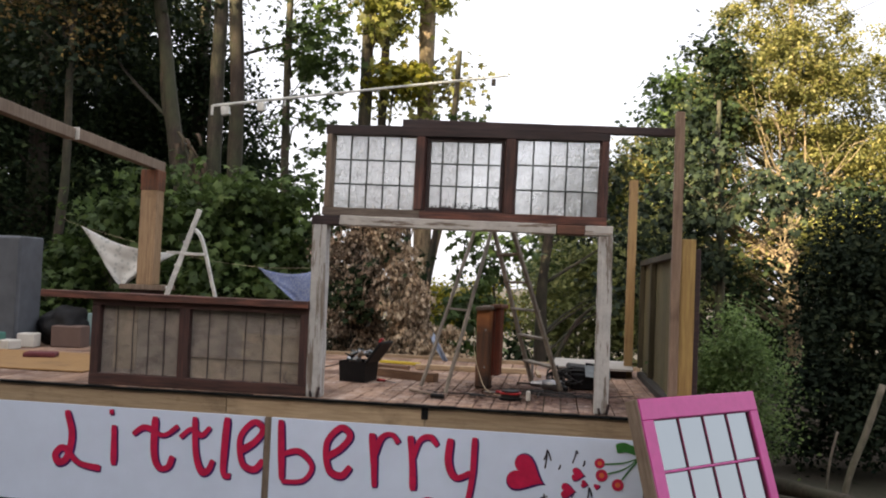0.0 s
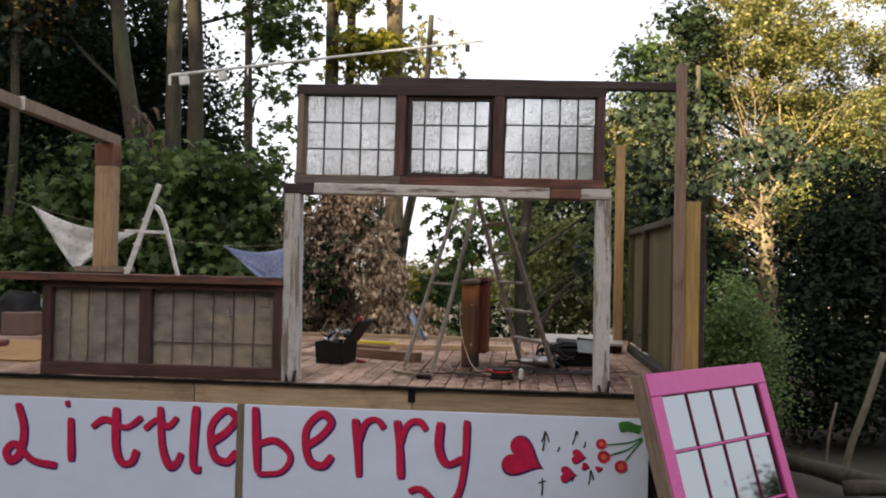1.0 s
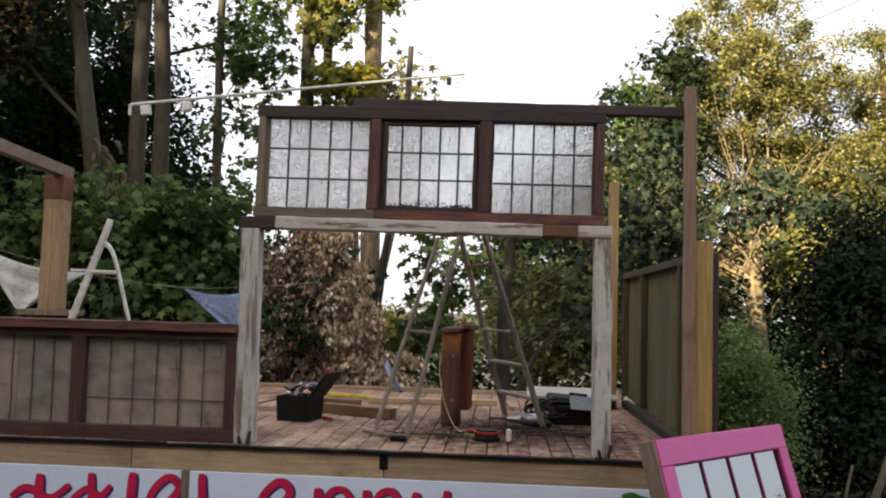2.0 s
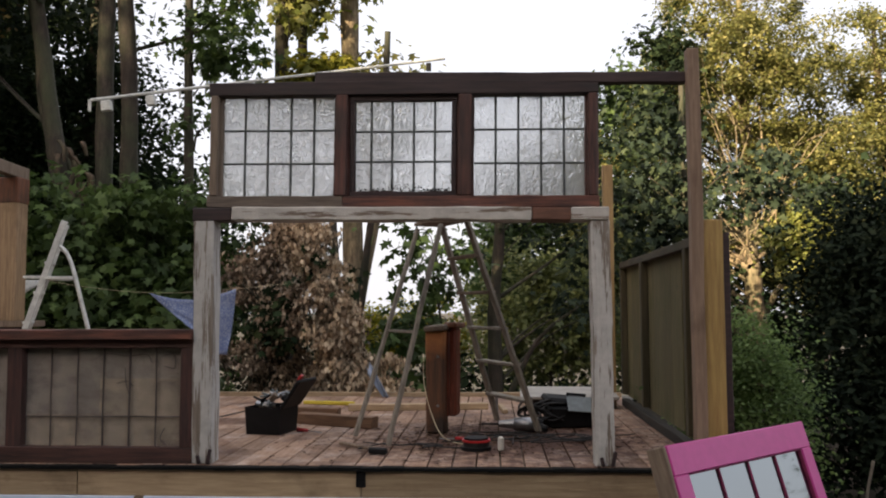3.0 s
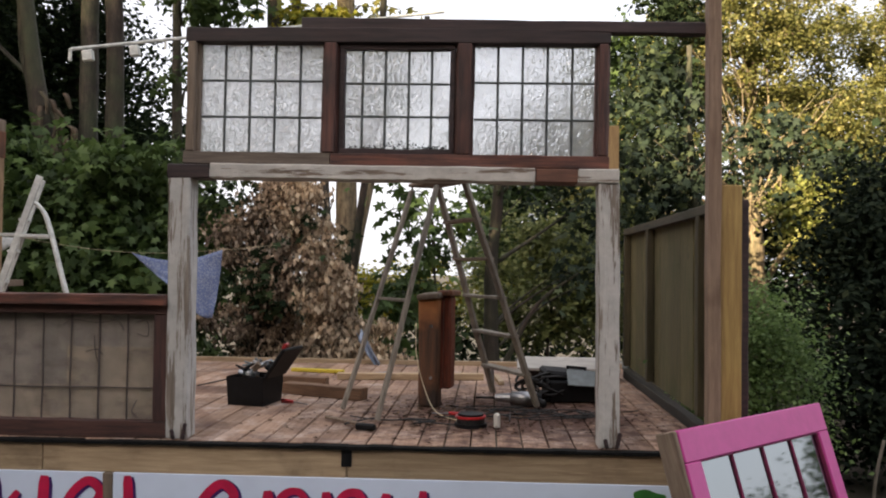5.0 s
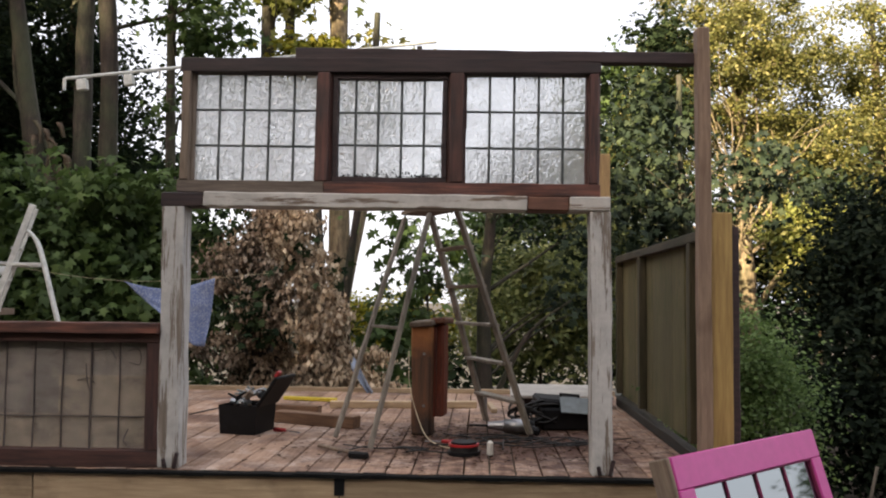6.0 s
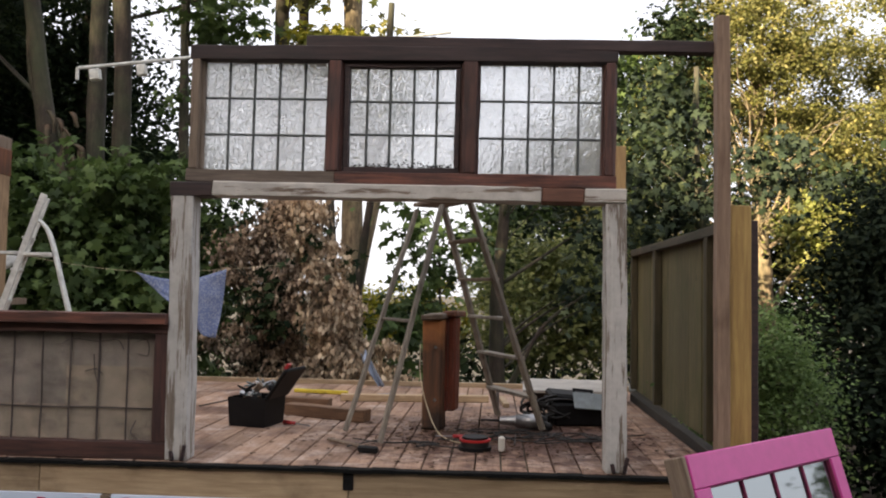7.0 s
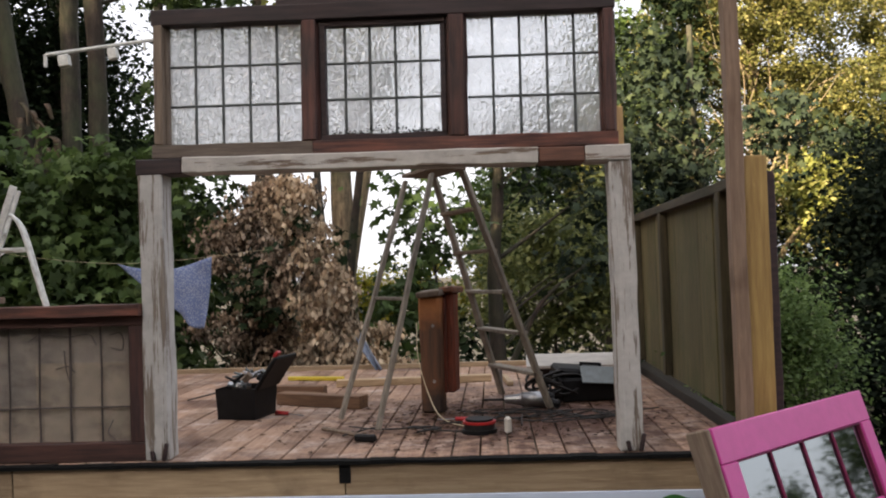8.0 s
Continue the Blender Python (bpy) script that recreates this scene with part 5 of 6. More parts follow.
def open_toolbox():
    t = thing("toolbox", (-1.19, 1.42, DECK), "open black plastic toolbox heaped with tools", "toolbox")
    turn = Euler((0, 0, radians(-12)))
    t.rotation_euler = turn
    t.scale = (0.84, 0.84, 0.84)
    bm = bmesh.new()
    w, d, h = 0.36, 0.40, 0.25
    box(bm, (0, 0, h / 2), (w, d, h), 0)
    lid_face = max(bm.faces, key=lambda f: f.calc_center_median().z)
    bmesh.ops.inset_region(bm, faces=[lid_face], thickness=0.014, use_even_offset=True)
    bmesh.ops.translate(bm, verts=list(lid_face.verts), vec=(0, 0, -h + 0.02))
    for v in bm.verts:
        if v.co.z < 0.01:
            v.co.x *= 0.93
            v.co.y *= 0.93
    part("body", bm, M_BLACK, t)
    bm = bmesh.new()
    tilt = Euler((0, radians(-55), 0)).to_matrix()
    box(bm, (w / 2 + 0.095, 0, h + 0.125), (0.32, d, 0.035), 0.012, tilt)
    part("lid", bm, M_BLACK, t, "raised black lid")
    one_box("lid_badge", (w / 2 + 0.165, -0.12, h + 0.275), (0.06, 0.06, 0.03), M_REDPLASTIC, t, "red catch on the lid", 0.006, tilt)
    rnd = random.Random(8)
    mats = (M_STEEL, M_BLACK, M_GREYLID, M_STEEL, M_GREYLID, M_BLACK, M_POST, M_STEEL)
    for k in range(36):
        a = Vector((rnd.uniform(-0.15, 0.15), rnd.uniform(-0.16, 0.16), h - 0.02 + rnd.uniform(0, 0.12)))
        b = a + Vector((rnd.uniform(-0.12, 0.12), rnd.uniform(-0.12, 0.12), rnd.uniform(-0.03, 0.07)))
        bm = bmesh.new()
        if k % 3:
            rod(bm, a, b, rnd.uniform(0.007, 0.018), rnd.uniform(0.006, 0.012), 8)
        else:
            box(bm, a, (rnd.uniform(0.04, 0.1), rnd.uniform(0.03, 0.07), rnd.uniform(0.02, 0.05)), 0.006, Euler((rnd.random(), rnd.random(), rnd.random() * 3)).to_matrix())
        part("hand_tool", bm, mats[k % len(mats)], t)
    bm = bmesh.new()
    box(bm, (0, 0, h - 0.07), (w - 0.03, d - 0.03, 0.05), 0.01)
    part("tray", bm, M_BLACK, t)


open_toolbox()


def closed_toolbox():
    t = thing("toolbox", (1.19, 1.85, DECK), "black toolbox with grey lid and a coil of cable on top", "toolbox")
    t.rotation_euler = (0, 0, radians(8))
    one_box("body", (0.02, 0, 0.085), (0.40, 0.30, 0.17), M_BLACK, t, "", 0.015)
    one_box("lid", (0.0, 0.03, 0.205), (0.40, 0.26, 0.06), M_BLACK, t, "", 0.02, Euler((radians(4), radians(5), 0)).to_matrix())
    one_box("lid_panel", (0.09, -0.155, 0.19), (0.26, 0.15, 0.012), M_GREYLID, t, "tilted light grey lid panel", 0.004, Euler((radians(48), radians(4), 0)).to_matrix())
    bm = bmesh.new()
    for a, b in (((0.0, 0, 0.23), (0.0, 0, 0.265)), ((0.14, 0, 0.22), (0.14, 0, 0.25)), ((-0.01, 0, 0.265), (0.15, 0, 0.25))):
        rod(bm, a, b, 0.010)
    part("handle", bm, M_BLACK, t)
    rnd = random.Random(21)
    for k in range(9):
        w = 0.10 + 0.06 * rnd.random()
        ox, oz = rnd.uniform(-0.34, -0.12), 0.012 + 0.022 * k
        pts = [(ox + w * math.cos(a * 0.75 + k) + rnd.uniform(-0.03, 0.03), -0.04 + 0.8 * w * math.sin(a * 0.75 + k), max(oz + 0.04 * math.sin(a * 1.3 + k), 0.01)) for a in range(11)]
        cord("cable_loop", pts, 0.010, M_CABLE, t, "tangled black cable")


closed_toolbox()


def cable_reel():
    r = thing("cable_reel", (0.45, 0.62, DECK), "small black and red cable reel lying flat", "cable reel")
    for name, z, rad, h, mat in (("lower_flange", 0.012, 0.105, 0.024, M_BLACK), ("wound_cable", 0.04, 0.09, 0.034, M_CABLE), ("upper_flange", 0.065, 0.10, 0.014, M_REDPLASTIC), ("hub", 0.078, 0.084, 0.014, M_BLACK)):
        bm = bmesh.new()
        rod(bm, (0, 0, z - h / 2), (0, 0, z + h / 2), rad, None, 28)
        part(name, bm, mat, r, "", False)


cable_reel()


def mallet():
    m = thing("hammer", (-0.2, 0.40, DECK), "dark hammer with wooden handle on the boards", "hammer")
    one_beam("head", (-0.07, 0.015, 0.024), (0.06, -0.02, 0.024), 0.04, 0.042, M_BLACK, m, "dark metal head", 0.01)
    bm = bmesh.new()
    rod(bm, (-0.02, 0.02, 0.03), (-0.32, 0.34, 0.02), 0.015, 0.012)
    part("handle", bm, M_POST, m)


mallet()


def power_drill():
    d = thing("power_drill", (0.76, 1.5, DECK), "grey power drill with black grip lying on the boards", "power drill")
    d.rotation_euler = (0, 0, radians(-8))
    d.scale = (1.2, 1.2, 1.2)
    bm = bmesh.new()
    rod(bm, (-0.02, 0, 0.05), (0.14, 0, 0.05), 0.042, 0.046, 16)
    part("motor_body", bm, M_STEEL, d, "pale grey motor housing", True)
    bm = bmesh.new()
    rod(bm, (-0.12, 0, 0.048), (-0.02, 0, 0.05), 0.022, 0.034, 14)
    part("chuck", bm, M_STEEL, d, "steel chuck")
    bm = bmesh.new()
    rod(bm, (-0.24, 0, 0.046), (-0.12, 0, 0.047), 0.006, 0.008, 8)
    part("drill_bit", bm, M_BLACK, d)
    one_beam("grip", (0.13, 0.0, 0.045), (0.2, -0.1, 0.03), 0.04, 0.045, M_BLACK, d, "black grip", 0.012)
    bm = bmesh.new()
    rod(bm, (0.14, 0, 0.05), (0.17, 0, 0.05), 0.044, 0.03, 14)
    part("end_cap", bm, M_BLACK, d)


power_drill()


def loose(name, c, s, turn, mat, label, category, bevel=0.005):
    ob = one_box(name, (0, 0, 0), s, mat, None, "", bevel)
    ob.matrix_world = pose(c[0], c[1], DECK + c[2], *turn)
    return tagged(ob, label, category)


M_OFFCUT = wood("brown_offcut", (0.24, 0.13, 0.07), (0.09, 0.05, 0.03), "x", 0.7, (0.05, 0.03, 0.02), 0.4, 0.15)
loose("timber_offcut", (-0.74, 1.80, 0.046), (0.75, 0.11, 0.09), (0, 0, -24), M_OFFCUT, "dark stained timber offcut lying on the boards", "timber")
loose("timber_offcut", (-1.0, 2.25, 0.05), (0.42, 0.10, 0.10), (0, 0, -8), M_OFFCUT, "short dark timber offcut beside the toolbox", "timber")
loose("timber_plank", (-0.15, 2.95, 0.03), (1.35, 0.10, 0.06), (0, 0, 6), M_NEW, "yellowish new plank lying across the deck", "timber")
loose("spirit_level", (-1.1, 3.35, 0.02), (0.55, 0.05, 0.035), (0, 0, -12), M_YELLOW, "yellow spirit level lying near the back kerb", "spirit level")
loose("hand_plane", (-0.46, 3.05, 0.025), (0.22, 0.06, 0.05), (0, 0, 25), M_BLUE, "blue-green hand tool lying on the boards", "hand tool", 0.015)
loose("white_board", (1.32, 3.35, 0.125), (0.95, 0.7, 0.03), (3, 0, -2), M_GREYBOARD, "pale board resting flat on offcuts at the back", "board")
loose("board_support", (1.32, 3.35, 0.052), (0.8, 0.45, 0.10), (0, 0, -2), M_DARKX, "dark offcuts under the pale board", "timber")
loose("glue_bottle", (0.62, 0.56, 0.05), (0.04, 0.04, 0.10), (0, 0, 12), M_PALE, "small white bottle standing on the boards", "bottle", 0.012)
loose("batten_offcut", (0.66, 2.9, 0.02), (0.05, 0.5, 0.04), (0, 0, 5), M_NEW, "short pale batten on the boards", "timber")
loose("steel_bracket", (0.6, 2.5, 0.09), (0.025, 0.05, 0.18), (0, 0, 10), M_STEEL, "upright steel bracket on the boards", "bracket")


def screwdriver(x, y, turn, mat):
    s = thing("screwdriver", (x, y, DECK), "red-handled screwdriver lying on the boards", "screwdriver", "tools on the deck")
    s.rotation_euler = (0, 0, radians(turn))
    bm = bmesh.new()
    rod(bm, (-0.07, 0, 0.018), (0.03, 0, 0.018), 0.017, 0.013, 10)
    part("handle", bm, mat, s, "red plastic handle", True)
    bm = bmesh.new()
    rod(bm, (0.03, 0, 0.016), (0.16, 0, 0.008), 0.004, 0.004, 6)
    part("blade", bm, M_STEEL, s)


screwdriver(-0.92, 1.40, -22, M_REDPLASTIC)
screwdriver(0.32, 1.0, 160, M_REDPLASTIC)

rnd_c = random.Random(5)
for k, (x, y, s) in enumerate(((0.85, 1.25, 0.34), (1.05, 1.15, 0.30), (0.65, 1.15, 0.26), (0.1, 0.75, 0.22), (-0.02, 0.6, 0.16), (0.95, 1.0, 0.22), (1.2, 0.95, 0.28), (0.75, 0.8, 0.3))):
    pts = [(x + s * rnd_c.uniform(-1, 1) + 0.08 * i - 0.25, y + s * 0.8 * rnd_c.uniform(-1, 1), DECK + 0.007 + 0.004 * k) for i in range(8)]
    cord("power_cable", pts, 0.0045, M_CABLE, None, "thin black power cable tangled on the deck", "cable")
cord("power_cable", [(0.03, 1.3, DECK + 0.62), (0.04, 1.24, DECK + 0.40), (0.10, 1.18, DECK + 0.18), (0.2, 1.0, DECK + 0.03), (0.38, 0.72, DECK + 0.02), (0.45, 0.66, DECK + 0.075)], 0.004, M_CREAM, None, "thin cream cable hanging from the block to the reel", "cable")
cord("power_cable", [(-1.9, 2.2, DECK + 0.01), (-1.7, 2.3, DECK + 0.05), (-1.5, 2.1, DECK + 0.1), (-1.35, 1.8, DECK + 0.01)], 0.006, M_CABLE, None, "thin black cable beside the toolbox", "cable")


def litter():
    """Shavings, dead leaves and dirt about the work place, thickest near the block."""
    rs = np.random.RandomState(9)
    n = 1700
    xy = np.where(rs.random((n, 1)) < 0.85, rs.normal(size=(n, 2)) * (0.5, 0.42) + (0.5, 1.15), rs.random((n, 2)) * (3.2, 3.4) + (-1.3, 0.1))
    keep = (xy[:, 0] < 1.8) & (xy[:, 1] > 0.02) & (xy[:, 1] < 3.6)
    xy = xy[keep]
    verts, faces = [], []
    for k, (x, y) in enumerate(xy):
        a, s = rs.rand() * 6.28, 0.006 + 0.026 * rs.rand() ** 2
        z = DECK + 0.0015 + 0.004 * rs.rand()
        ca, sa = math.cos(a) * s, math.sin(a) * s
        verts += [(x + ca, y + sa, z), (x - sa * 0.5, y + ca * 0.5, z + 0.004), (x - ca, y - sa, z), (x + sa * 0.5, y - ca * 0.5, z + 0.002)]
        faces.append((4 * k, 4 * k + 1, 4 * k + 2, 4 * k + 3))
    ob = new("deck_litter", mesh_of("deck_litter", verts, faces, M_LITTER))
    tagged(ob, "dark shavings, leaves and dirt scattered on the boards", "litter", kind="stuff")


M_LITTER = leaves_of("dark_litter", [(0.0, (0.02, 0.012, 0.009)), (0.7, (0.07, 0.04, 0.025)), (1.0, (0.2, 0.13, 0.08))], 0.05, 0.9)
litter()


# ---- the far end of the stage ----
M_TAN = wood("yellow_brown_post", (0.36, 0.245, 0.14), (0.19, 0.12, 0.07), "z", 0.75, (0.10, 0.06, 0.03), 0.35, 0.15)


def pergola():
    p = thing("pergola", (-4.93, 4.1, 0), "thick brown timber post carrying a two-piece roof beam", "pergola")
    one_box("plinth", (0, 0, 1.49), (0.34, 0.34, 0.78), M_DARKX, p)
    one_box("collar", (0, 0, 1.92), (0.62, 0.44, 0.07), M_POST, p, "wide plank under the post")
    one_box("shaft", (0, 0, 2.63), (0.25, 0.22, 1.36), M_TAN, p, "yellow-brown squared post", 0.012)
    one_box("post_head", (0.0, 0, 3.44), (0.265, 0.235, 0.30), M_RUST, p, "dark red-brown post head", 0.012)
    one_beam("roof_beam", (0.02, 0.2, 3.66), (-0.02, -2.05, 3.76), 0.12, 0.14, M_POST, p, "", 0.008)
    one_beam("roof_beam", (-0.03, -2.07, 3.75), (-0.07, -3.75, 3.84), 0.12, 0.14, M_POST, p, "", 0.008)
    one_box("beam_end", (0.0, -2.06, 3.757), (0.135, 0.016, 0.15), M_PALE, p, "pale sawn beam end")
    one_box("shaft", (-0.07, -3.65, 2.43), (0.12, 0.13, 2.66), M_POST, p)


pergola()


def cloth(name, corners, label, mat, seed):
    """A hanging sheet between four corners with folds and sag."""
    n = 18
    a, b, c, d = [Vector(q) for q in corners]
    verts, faces = [], []
    for j in range(n + 1):
        for i in range(n + 1):
            u, v = i / n, j / n
            q = a.lerp(b, u).lerp(d.lerp(c, u), v)
            q.z -= 0.10 * math.sin(math.pi * u) * (1 - 0.4 * v)
            q.y += 0.035 * math.sin(9 * u + 4 * v + seed) + 0.02 * noise.noise((u * 5, v * 5, seed))
            verts.append(q)
    for j in range(n):
        for i in range(n):
            k = j * (n + 1) + i
            faces.append((k, k + 1, k + n + 2, k + n + 1))
    ob = new(name, mesh_of(name, verts, faces, mat, True))
    sol = ob.modifiers.new("thickness", "SOLIDIFY")
    sol.thickness = 0.004
    return tagged(ob, label, "cloth")


def printed_cloth(name, ground_colour, spot, scale):
    mat, nt, bsdf = shader(name, 0.9)
    tc = nt.nodes.new("ShaderNodeTexCoord")
    v = nt.nodes.new("ShaderNodeTexVoronoi")
    v.inputs["Scale"].default_value = scale
    nt.links.new(tc.outputs["Object"], v.inputs["Vector"])
    n = noise_of(nt, tc.outputs["Object"], 3.0)
    col = ramp(nt, v.outputs["Distance"], [(0.28, spot), (0.42, ground_colour)])
    col = mixed(nt, ramp(nt, n, [(0.3, (0, 0, 0)), (0.8, (0.35,) * 3)]), col, tuple(c * 0.6 for c in ground_colour))
    nt.links.new(col, bsdf.inputs["Base Color"])
    return mat


M_CLOTH1 = printed_cloth("white_print_cloth", (0.66, 0.67, 0.65), (0.46, 0.49, 0.48), 16.0)
M_CLOTH2 = printed_cloth("blue_print_cloth", (0.15, 0.20, 0.36), (0.38, 0.43, 0.52), 62.0)
cloth("hanging_cloth", [(-6.20, 4.42, 2.78), (-4.65, 4.4, 2.42), (-5.40, 4.4, 1.98), (-5.54, 4.4, 1.95)], "white patterned cloth hung by its corners", M_CLOTH1, 1)
cloth("hanging_cloth", [(-3.39, 4.3, 2.27), (-2.36, 4.3, 2.31), (-2.46, 4.3, 1.56), (-2.72, 4.3, 1.72)], "blue and white checked cloth on a line", M_CLOTH2, 3)
M_STRIP = plain("pale_blue_plastic", (0.24, 0.29, 0.38), 0.45, 0, 0.3, 12.0)
cloth("plastic_strip", [(-0.84, 4.14, 1.44), (-0.80, 4.13, 1.48), (-0.58, 4.12, 1.12), (-0.63, 4.13, 1.11)], "crumpled pale blue plastic strip leaning at the deck edge", M_STRIP, 5)
cord("washing_line", [(-6.5, 4.45, 2.9), (-6.20, 4.42, 2.78), (-4.65, 4.4, 2.42), (-3.39, 4.3, 2.27), (-2.36, 4.3, 2.31), (-1.9, 4.4, 2.36), (-1.75, 5.1, 2.4)], 0.0018, M_CREAM, None, "thin cream line strung between the trees", "line")


def light_bar():
    b = thing("light_bar", (-4.48, 5.0, 4.72), "long white pole carrying small lamp boxes", "light bar")
    end = Vector((4.42, 1.27, 0.82))
    bm = bmesh.new()
    rod(bm, (0, 0, 0), end, 0.022, 0.018, 10)
    part("pole", bm, M_WHITE, b)
    one_box("end_bracket", (-0.01, 0, -0.07), (0.035, 0.03, 0.15), M_WHITE, b)
    for f, w in ((0.042, 0.13), (0.158, 0.115)):
        p = end * f
        lamp = one_box("lamp_box", p + Vector((0, 0, -0.10)), (w, 0.08, 0.135), M_WHITE, b, "small white lamp box", 0.012, Euler((0, radians(-8), 0)).to_matrix())
        one_box("lamp_clip", p + Vector((0, 0, -0.035)), (0.03, 0.03, 0.03), M_BLACK, b)
    one_box("hanger", end * 0.235 + Vector((0, 0, -0.06)), (0.025, 0.02, 0.12), M_WHITE, b)
    one_box("dark_clip", end * 0.95 + Vector((0, 0, -0.09)), (0.07, 0.05, 0.11), M_BLACK, b)


light_bar()


def far_end():
    M_GREY = plain("dull_grey_paint", (0.085, 0.096, 0.112), 0.6, 0, 0.3, 4.0)
    c = thing("storage_cabinet", (-6.66, 3.1, DECK), "tall dull grey cabinet standing on the deck", "cabinet")
    one_box("body", (0, 0.02, 0.72), (1.16, 0.5, 1.44), M_GREY, c, "", 0.02)
    for x in (-0.285, 0.285):
        d = one_box("door", (x, -0.245, 0.73), (0.55, 0.02, 1.36), M_GREY, c, "", 0.006)
        if x > 0:
            bm = bmesh.new()
            rod(bm, (x - 0.12, -0.275, 0.66), (x - 0.12, -0.275, 0.90), 0.016, None, 10)
            part("handle", bm, M_BLACK, d, "dark upright handle", True)
    bm = bmesh.new()
    bmesh.ops.create_icosphere(bm, subdivisions=4, radius=0.36)
    for v in bm.verts:
        v.co += v.co.normalized() * (0.07 * noise.noise(v.co * 5.0) + 0.025 * noise.noise(v.co * 14.0))
        v.co.z = max(v.co.z * 0.85 + 0.22, 0.0)
    sack = tagged(part("refuse_sack", bm, M_BLACK, None, "", True), "slumped black plastic sack on the deck", "sack")
    sack.location = (-5.78, 3.55, DECK)
    M_PLY = wood("orange_plywood", (0.36, 0.21, 0.08), (0.22, 0.12, 0.045), "x", 0.7, (0.12, 0.07, 0.03), 0.4, 0.1)
    loose("plywood_sheet", (-5.25, 1.5, 0.012), (2.7, 1.7, 0.018), (0, 0, 2), M_PLY, "orange-brown plywood sheet lying flat on the deck", "plywood")
    M_CARTON = plain("carton", (0.13, 0.085, 0.07), 0.85, 0, 0.15, 5.0)
    M_TUB = plain("pale_green_plastic", (0.24, 0.36, 0.36), 0.5, 0, 0.2, 8.0)
    M_MAROON = plain("maroon_cloth", (0.11, 0.025, 0.03), 0.9, 0, 0.35, 12.0)
    M_TEAL = plain("teal_plastic", (0.05, 0.17, 0.14), 0.5, 0, 0.2, 8.0)
    for name, c, s, turn, mat, label, cat in (
            ("carton", (-5.55, 3.25, 0.14), (0.40, 0.3, 0.28), 8, M_CARTON, "brown cardboard carton on the deck", "box"),
            ("plastic_tub", (-5.36, 3.62, 0.22), (0.25, 0.2, 0.44), 0, M_TUB, "pale green plastic tub behind the carton", "tub"),
            ("paper_stack", (-5.95, 2.95, 0.09), (0.22, 0.25, 0.18), 14, M_PALE, "stack of white paper packets on the deck", "packet"),
            ("crate", (-6.0, 2.55, 0.06), (0.3, 0.22, 0.12), -10, M_PALE, "low white tray on the deck", "tray"),
            ("plastic_box", (-6.12, 2.5, 0.16), (0.2, 0.18, 0.10), 5, M_TEAL, "green plastic box on a tray", "box"),
            ("folded_cloth", (-5.0, 1.75, 0.048), (0.34, 0.24, 0.055), 20, M_MAROON, "folded dark red cloth lying on a plywood sheet", "cloth")):
        loose(name, c, s, (0, 0, turn), mat, label, cat, 0.012)


far_end()


# ---- logs and dead wood beside the stage ----
M_STEM = bark_of("bleached_stem", (0.24, 0.20, 0.16), (0.11, 0.09, 0.07))


def log(a, b, r, mat, seed, label):
    a, b = Vector(a), Vector(b)
    o = (a + b) / 2
    pts = smooth_line([a - o, (a - o) * 0.4 + Vector((0, 0, 0.02)), (b - o) * 0.4, b - o], 4)
    v, f = tube(pts, [r * (1 + 0.08 * math.sin(k)) for k in range(len(pts))], 12, 0.06, seed)
    ob = new("log", mesh_of("log", v, f, mat, True))
    ob.location = o
    tagged(ob, label, "log", "logs by the stage")


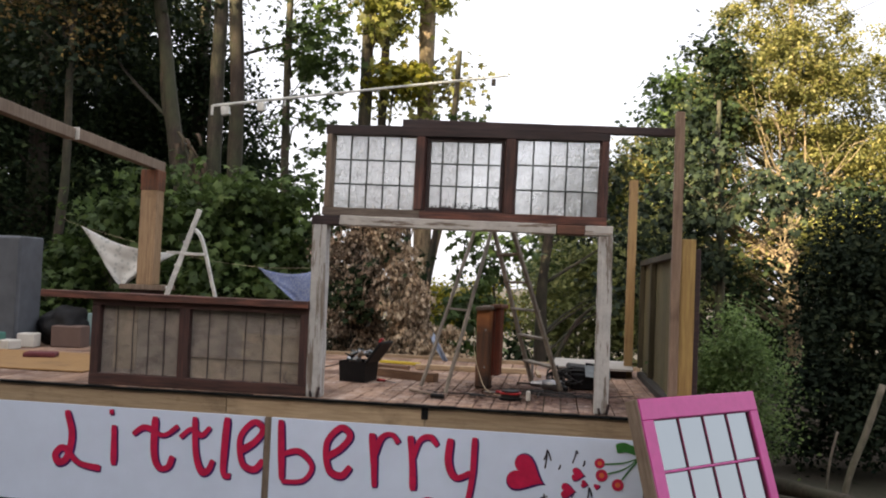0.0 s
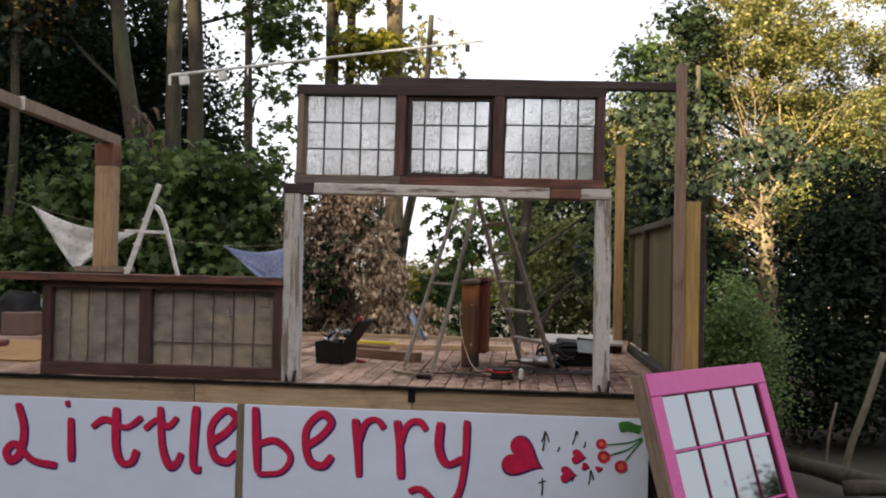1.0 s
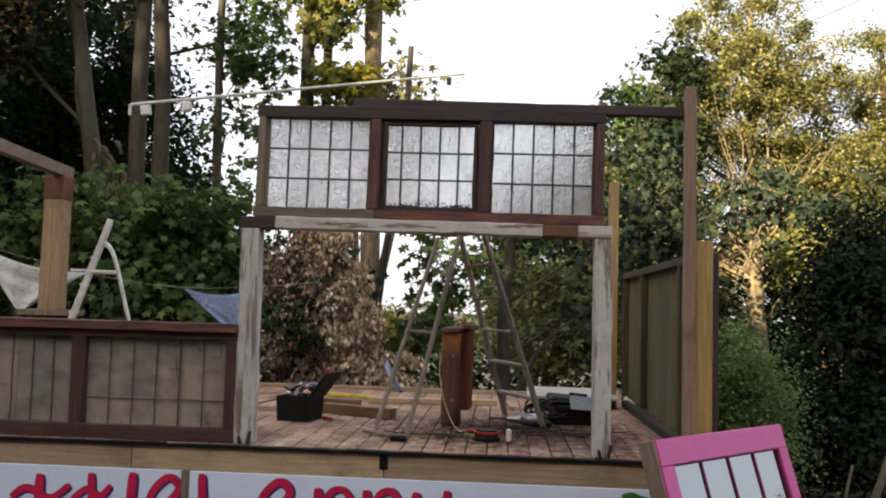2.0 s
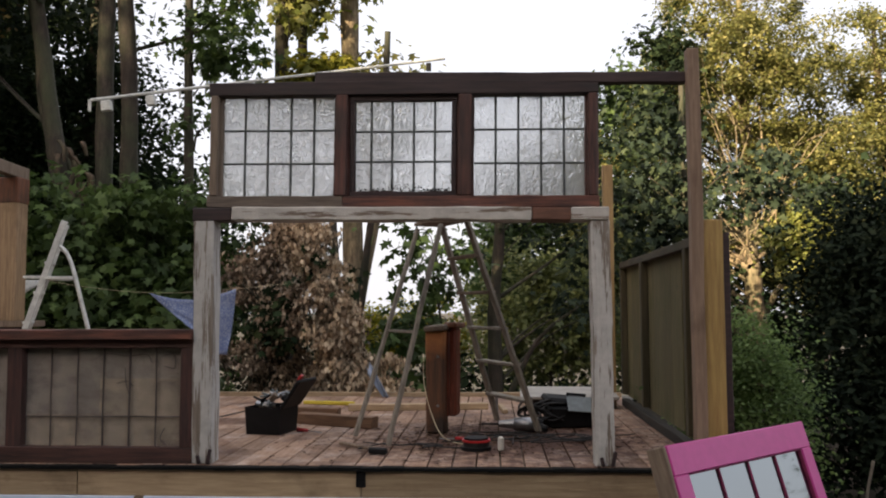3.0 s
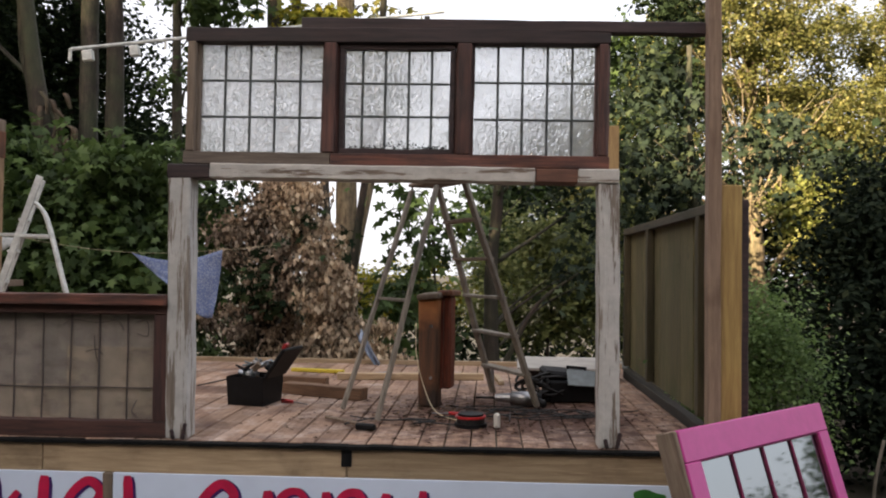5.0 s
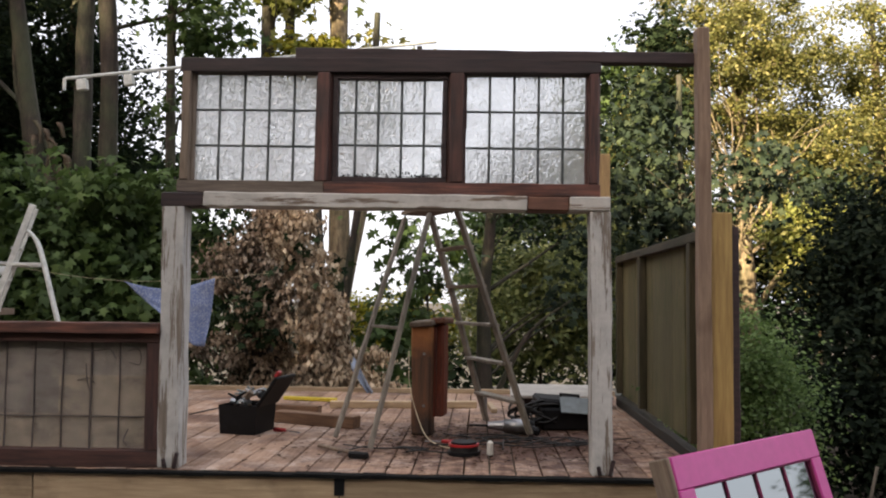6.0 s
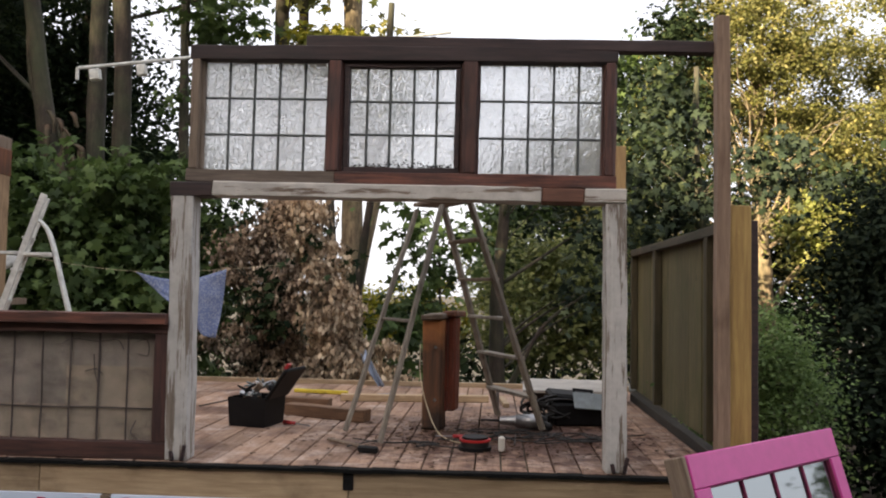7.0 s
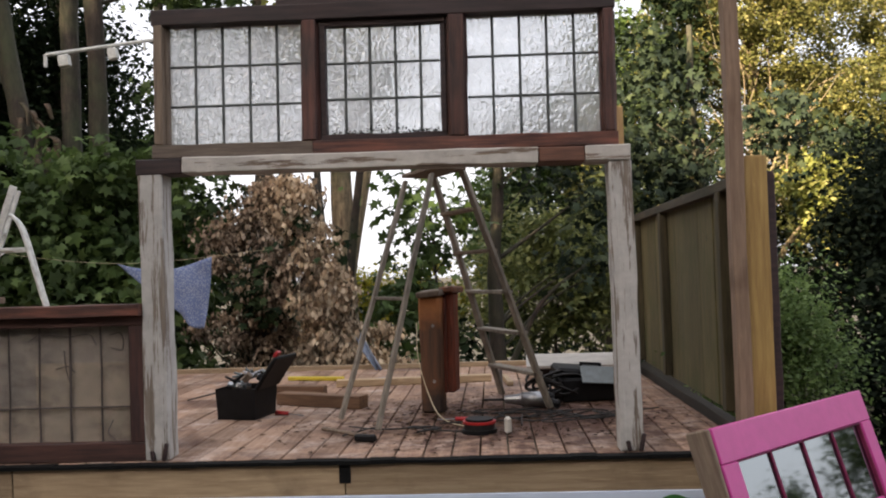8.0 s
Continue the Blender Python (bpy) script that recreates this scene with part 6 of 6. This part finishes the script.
log((3.15, 2.35, 0.13), (3.95, 1.35, 0.15), 0.085, M_BARK_DARK, 1, "thick brown log lying on the soil")
log((3.6, 1.35, 0.10), (4.6, 1.15, 0.12), 0.07, M_BARK_DARK, 2, "dark barked log lying on the soil")
cord("log", [(4.02, 2.5, -0.05), (4.10, 2.5, 0.3), (4.24, 2.5, 0.7), (4.42, 2.52, 1.25)], 0.036, M_STEM, None, "pale dead stem leaning out of the soil", "dead wood", 10)
cord("log", [(3.90, 2.7, -0.05), (3.94, 2.7, 0.35), (4.02, 2.72, 0.68)], 0.014, M_STEM, None, "thin pale dead stick in the soil", "dead wood", 6)


cord("power_line", [(8.8, 20, 10.65), (10.2, 20, 11.3), (12.1, 20, 12.2), (18, 20, 15.2), (26, 20, 19.8)], 0.012, M_CABLE, None, "thin dark overhead wire beyond the trees", "wire")


# ---- wear: long timbers are never quite straight ----
def wear(data, amount):
    """Cuts long edges up and shifts the corners a little, so that timber edges run uneven."""
    bm = bmesh.new()
    bm.from_mesh(data)
    for cuts in (3, 7, 13):
        far = {3: (0.3, 0.6), 7: (0.6, 1.3), 13: (1.3, 9.0)}[cuts]
        edges = [e for e in bm.edges if far[0] <= e.calc_length() < far[1]]
        if edges:
            bmesh.ops.subdivide_edges(bm, edges=edges, cuts=cuts, use_grid_fill=True)
    shift = Vector((len(bm.verts) * 0.37, 1.7, 0.3))
    for v in bm.verts:
        v.co += noise.noise_vector(v.co * 5.0 + shift) * amount + noise.noise_vector(v.co * 23.0 + shift) * amount * 0.5
    bm.to_mesh(data)
    bm.free()


WORN = {M_FRAMEX: 0.005, M_FRAMEZ: 0.005, M_SOAKED: 0.006, M_GREYX: 0.005, M_CORNER: 0.004, M_STILE: 0.004, M_PATCH: 0.005, M_PEELZ: 0.006, M_PEELX: 0.006, M_REDX: 0.005, M_REDZ: 0.005, M_DARKX: 0.005, M_POST: 0.004, M_MOSSY: 0.005, M_LADDER: 0.004, M_NEW: 0.002, M_BALK: 0.006, M_RUST: 0.006, M_OFFCUT: 0.004, M_DULL: 0.004, M_TAN: 0.004, M_DARKY: 0.005, M_KNOTTY: 0.003}
for data in list(bpy.data.meshes):
    if len(data.materials) == 1 and data.materials[0] in WORN and len(data.polygons) < 120:
        wear(data, WORN[data.materials[0]])
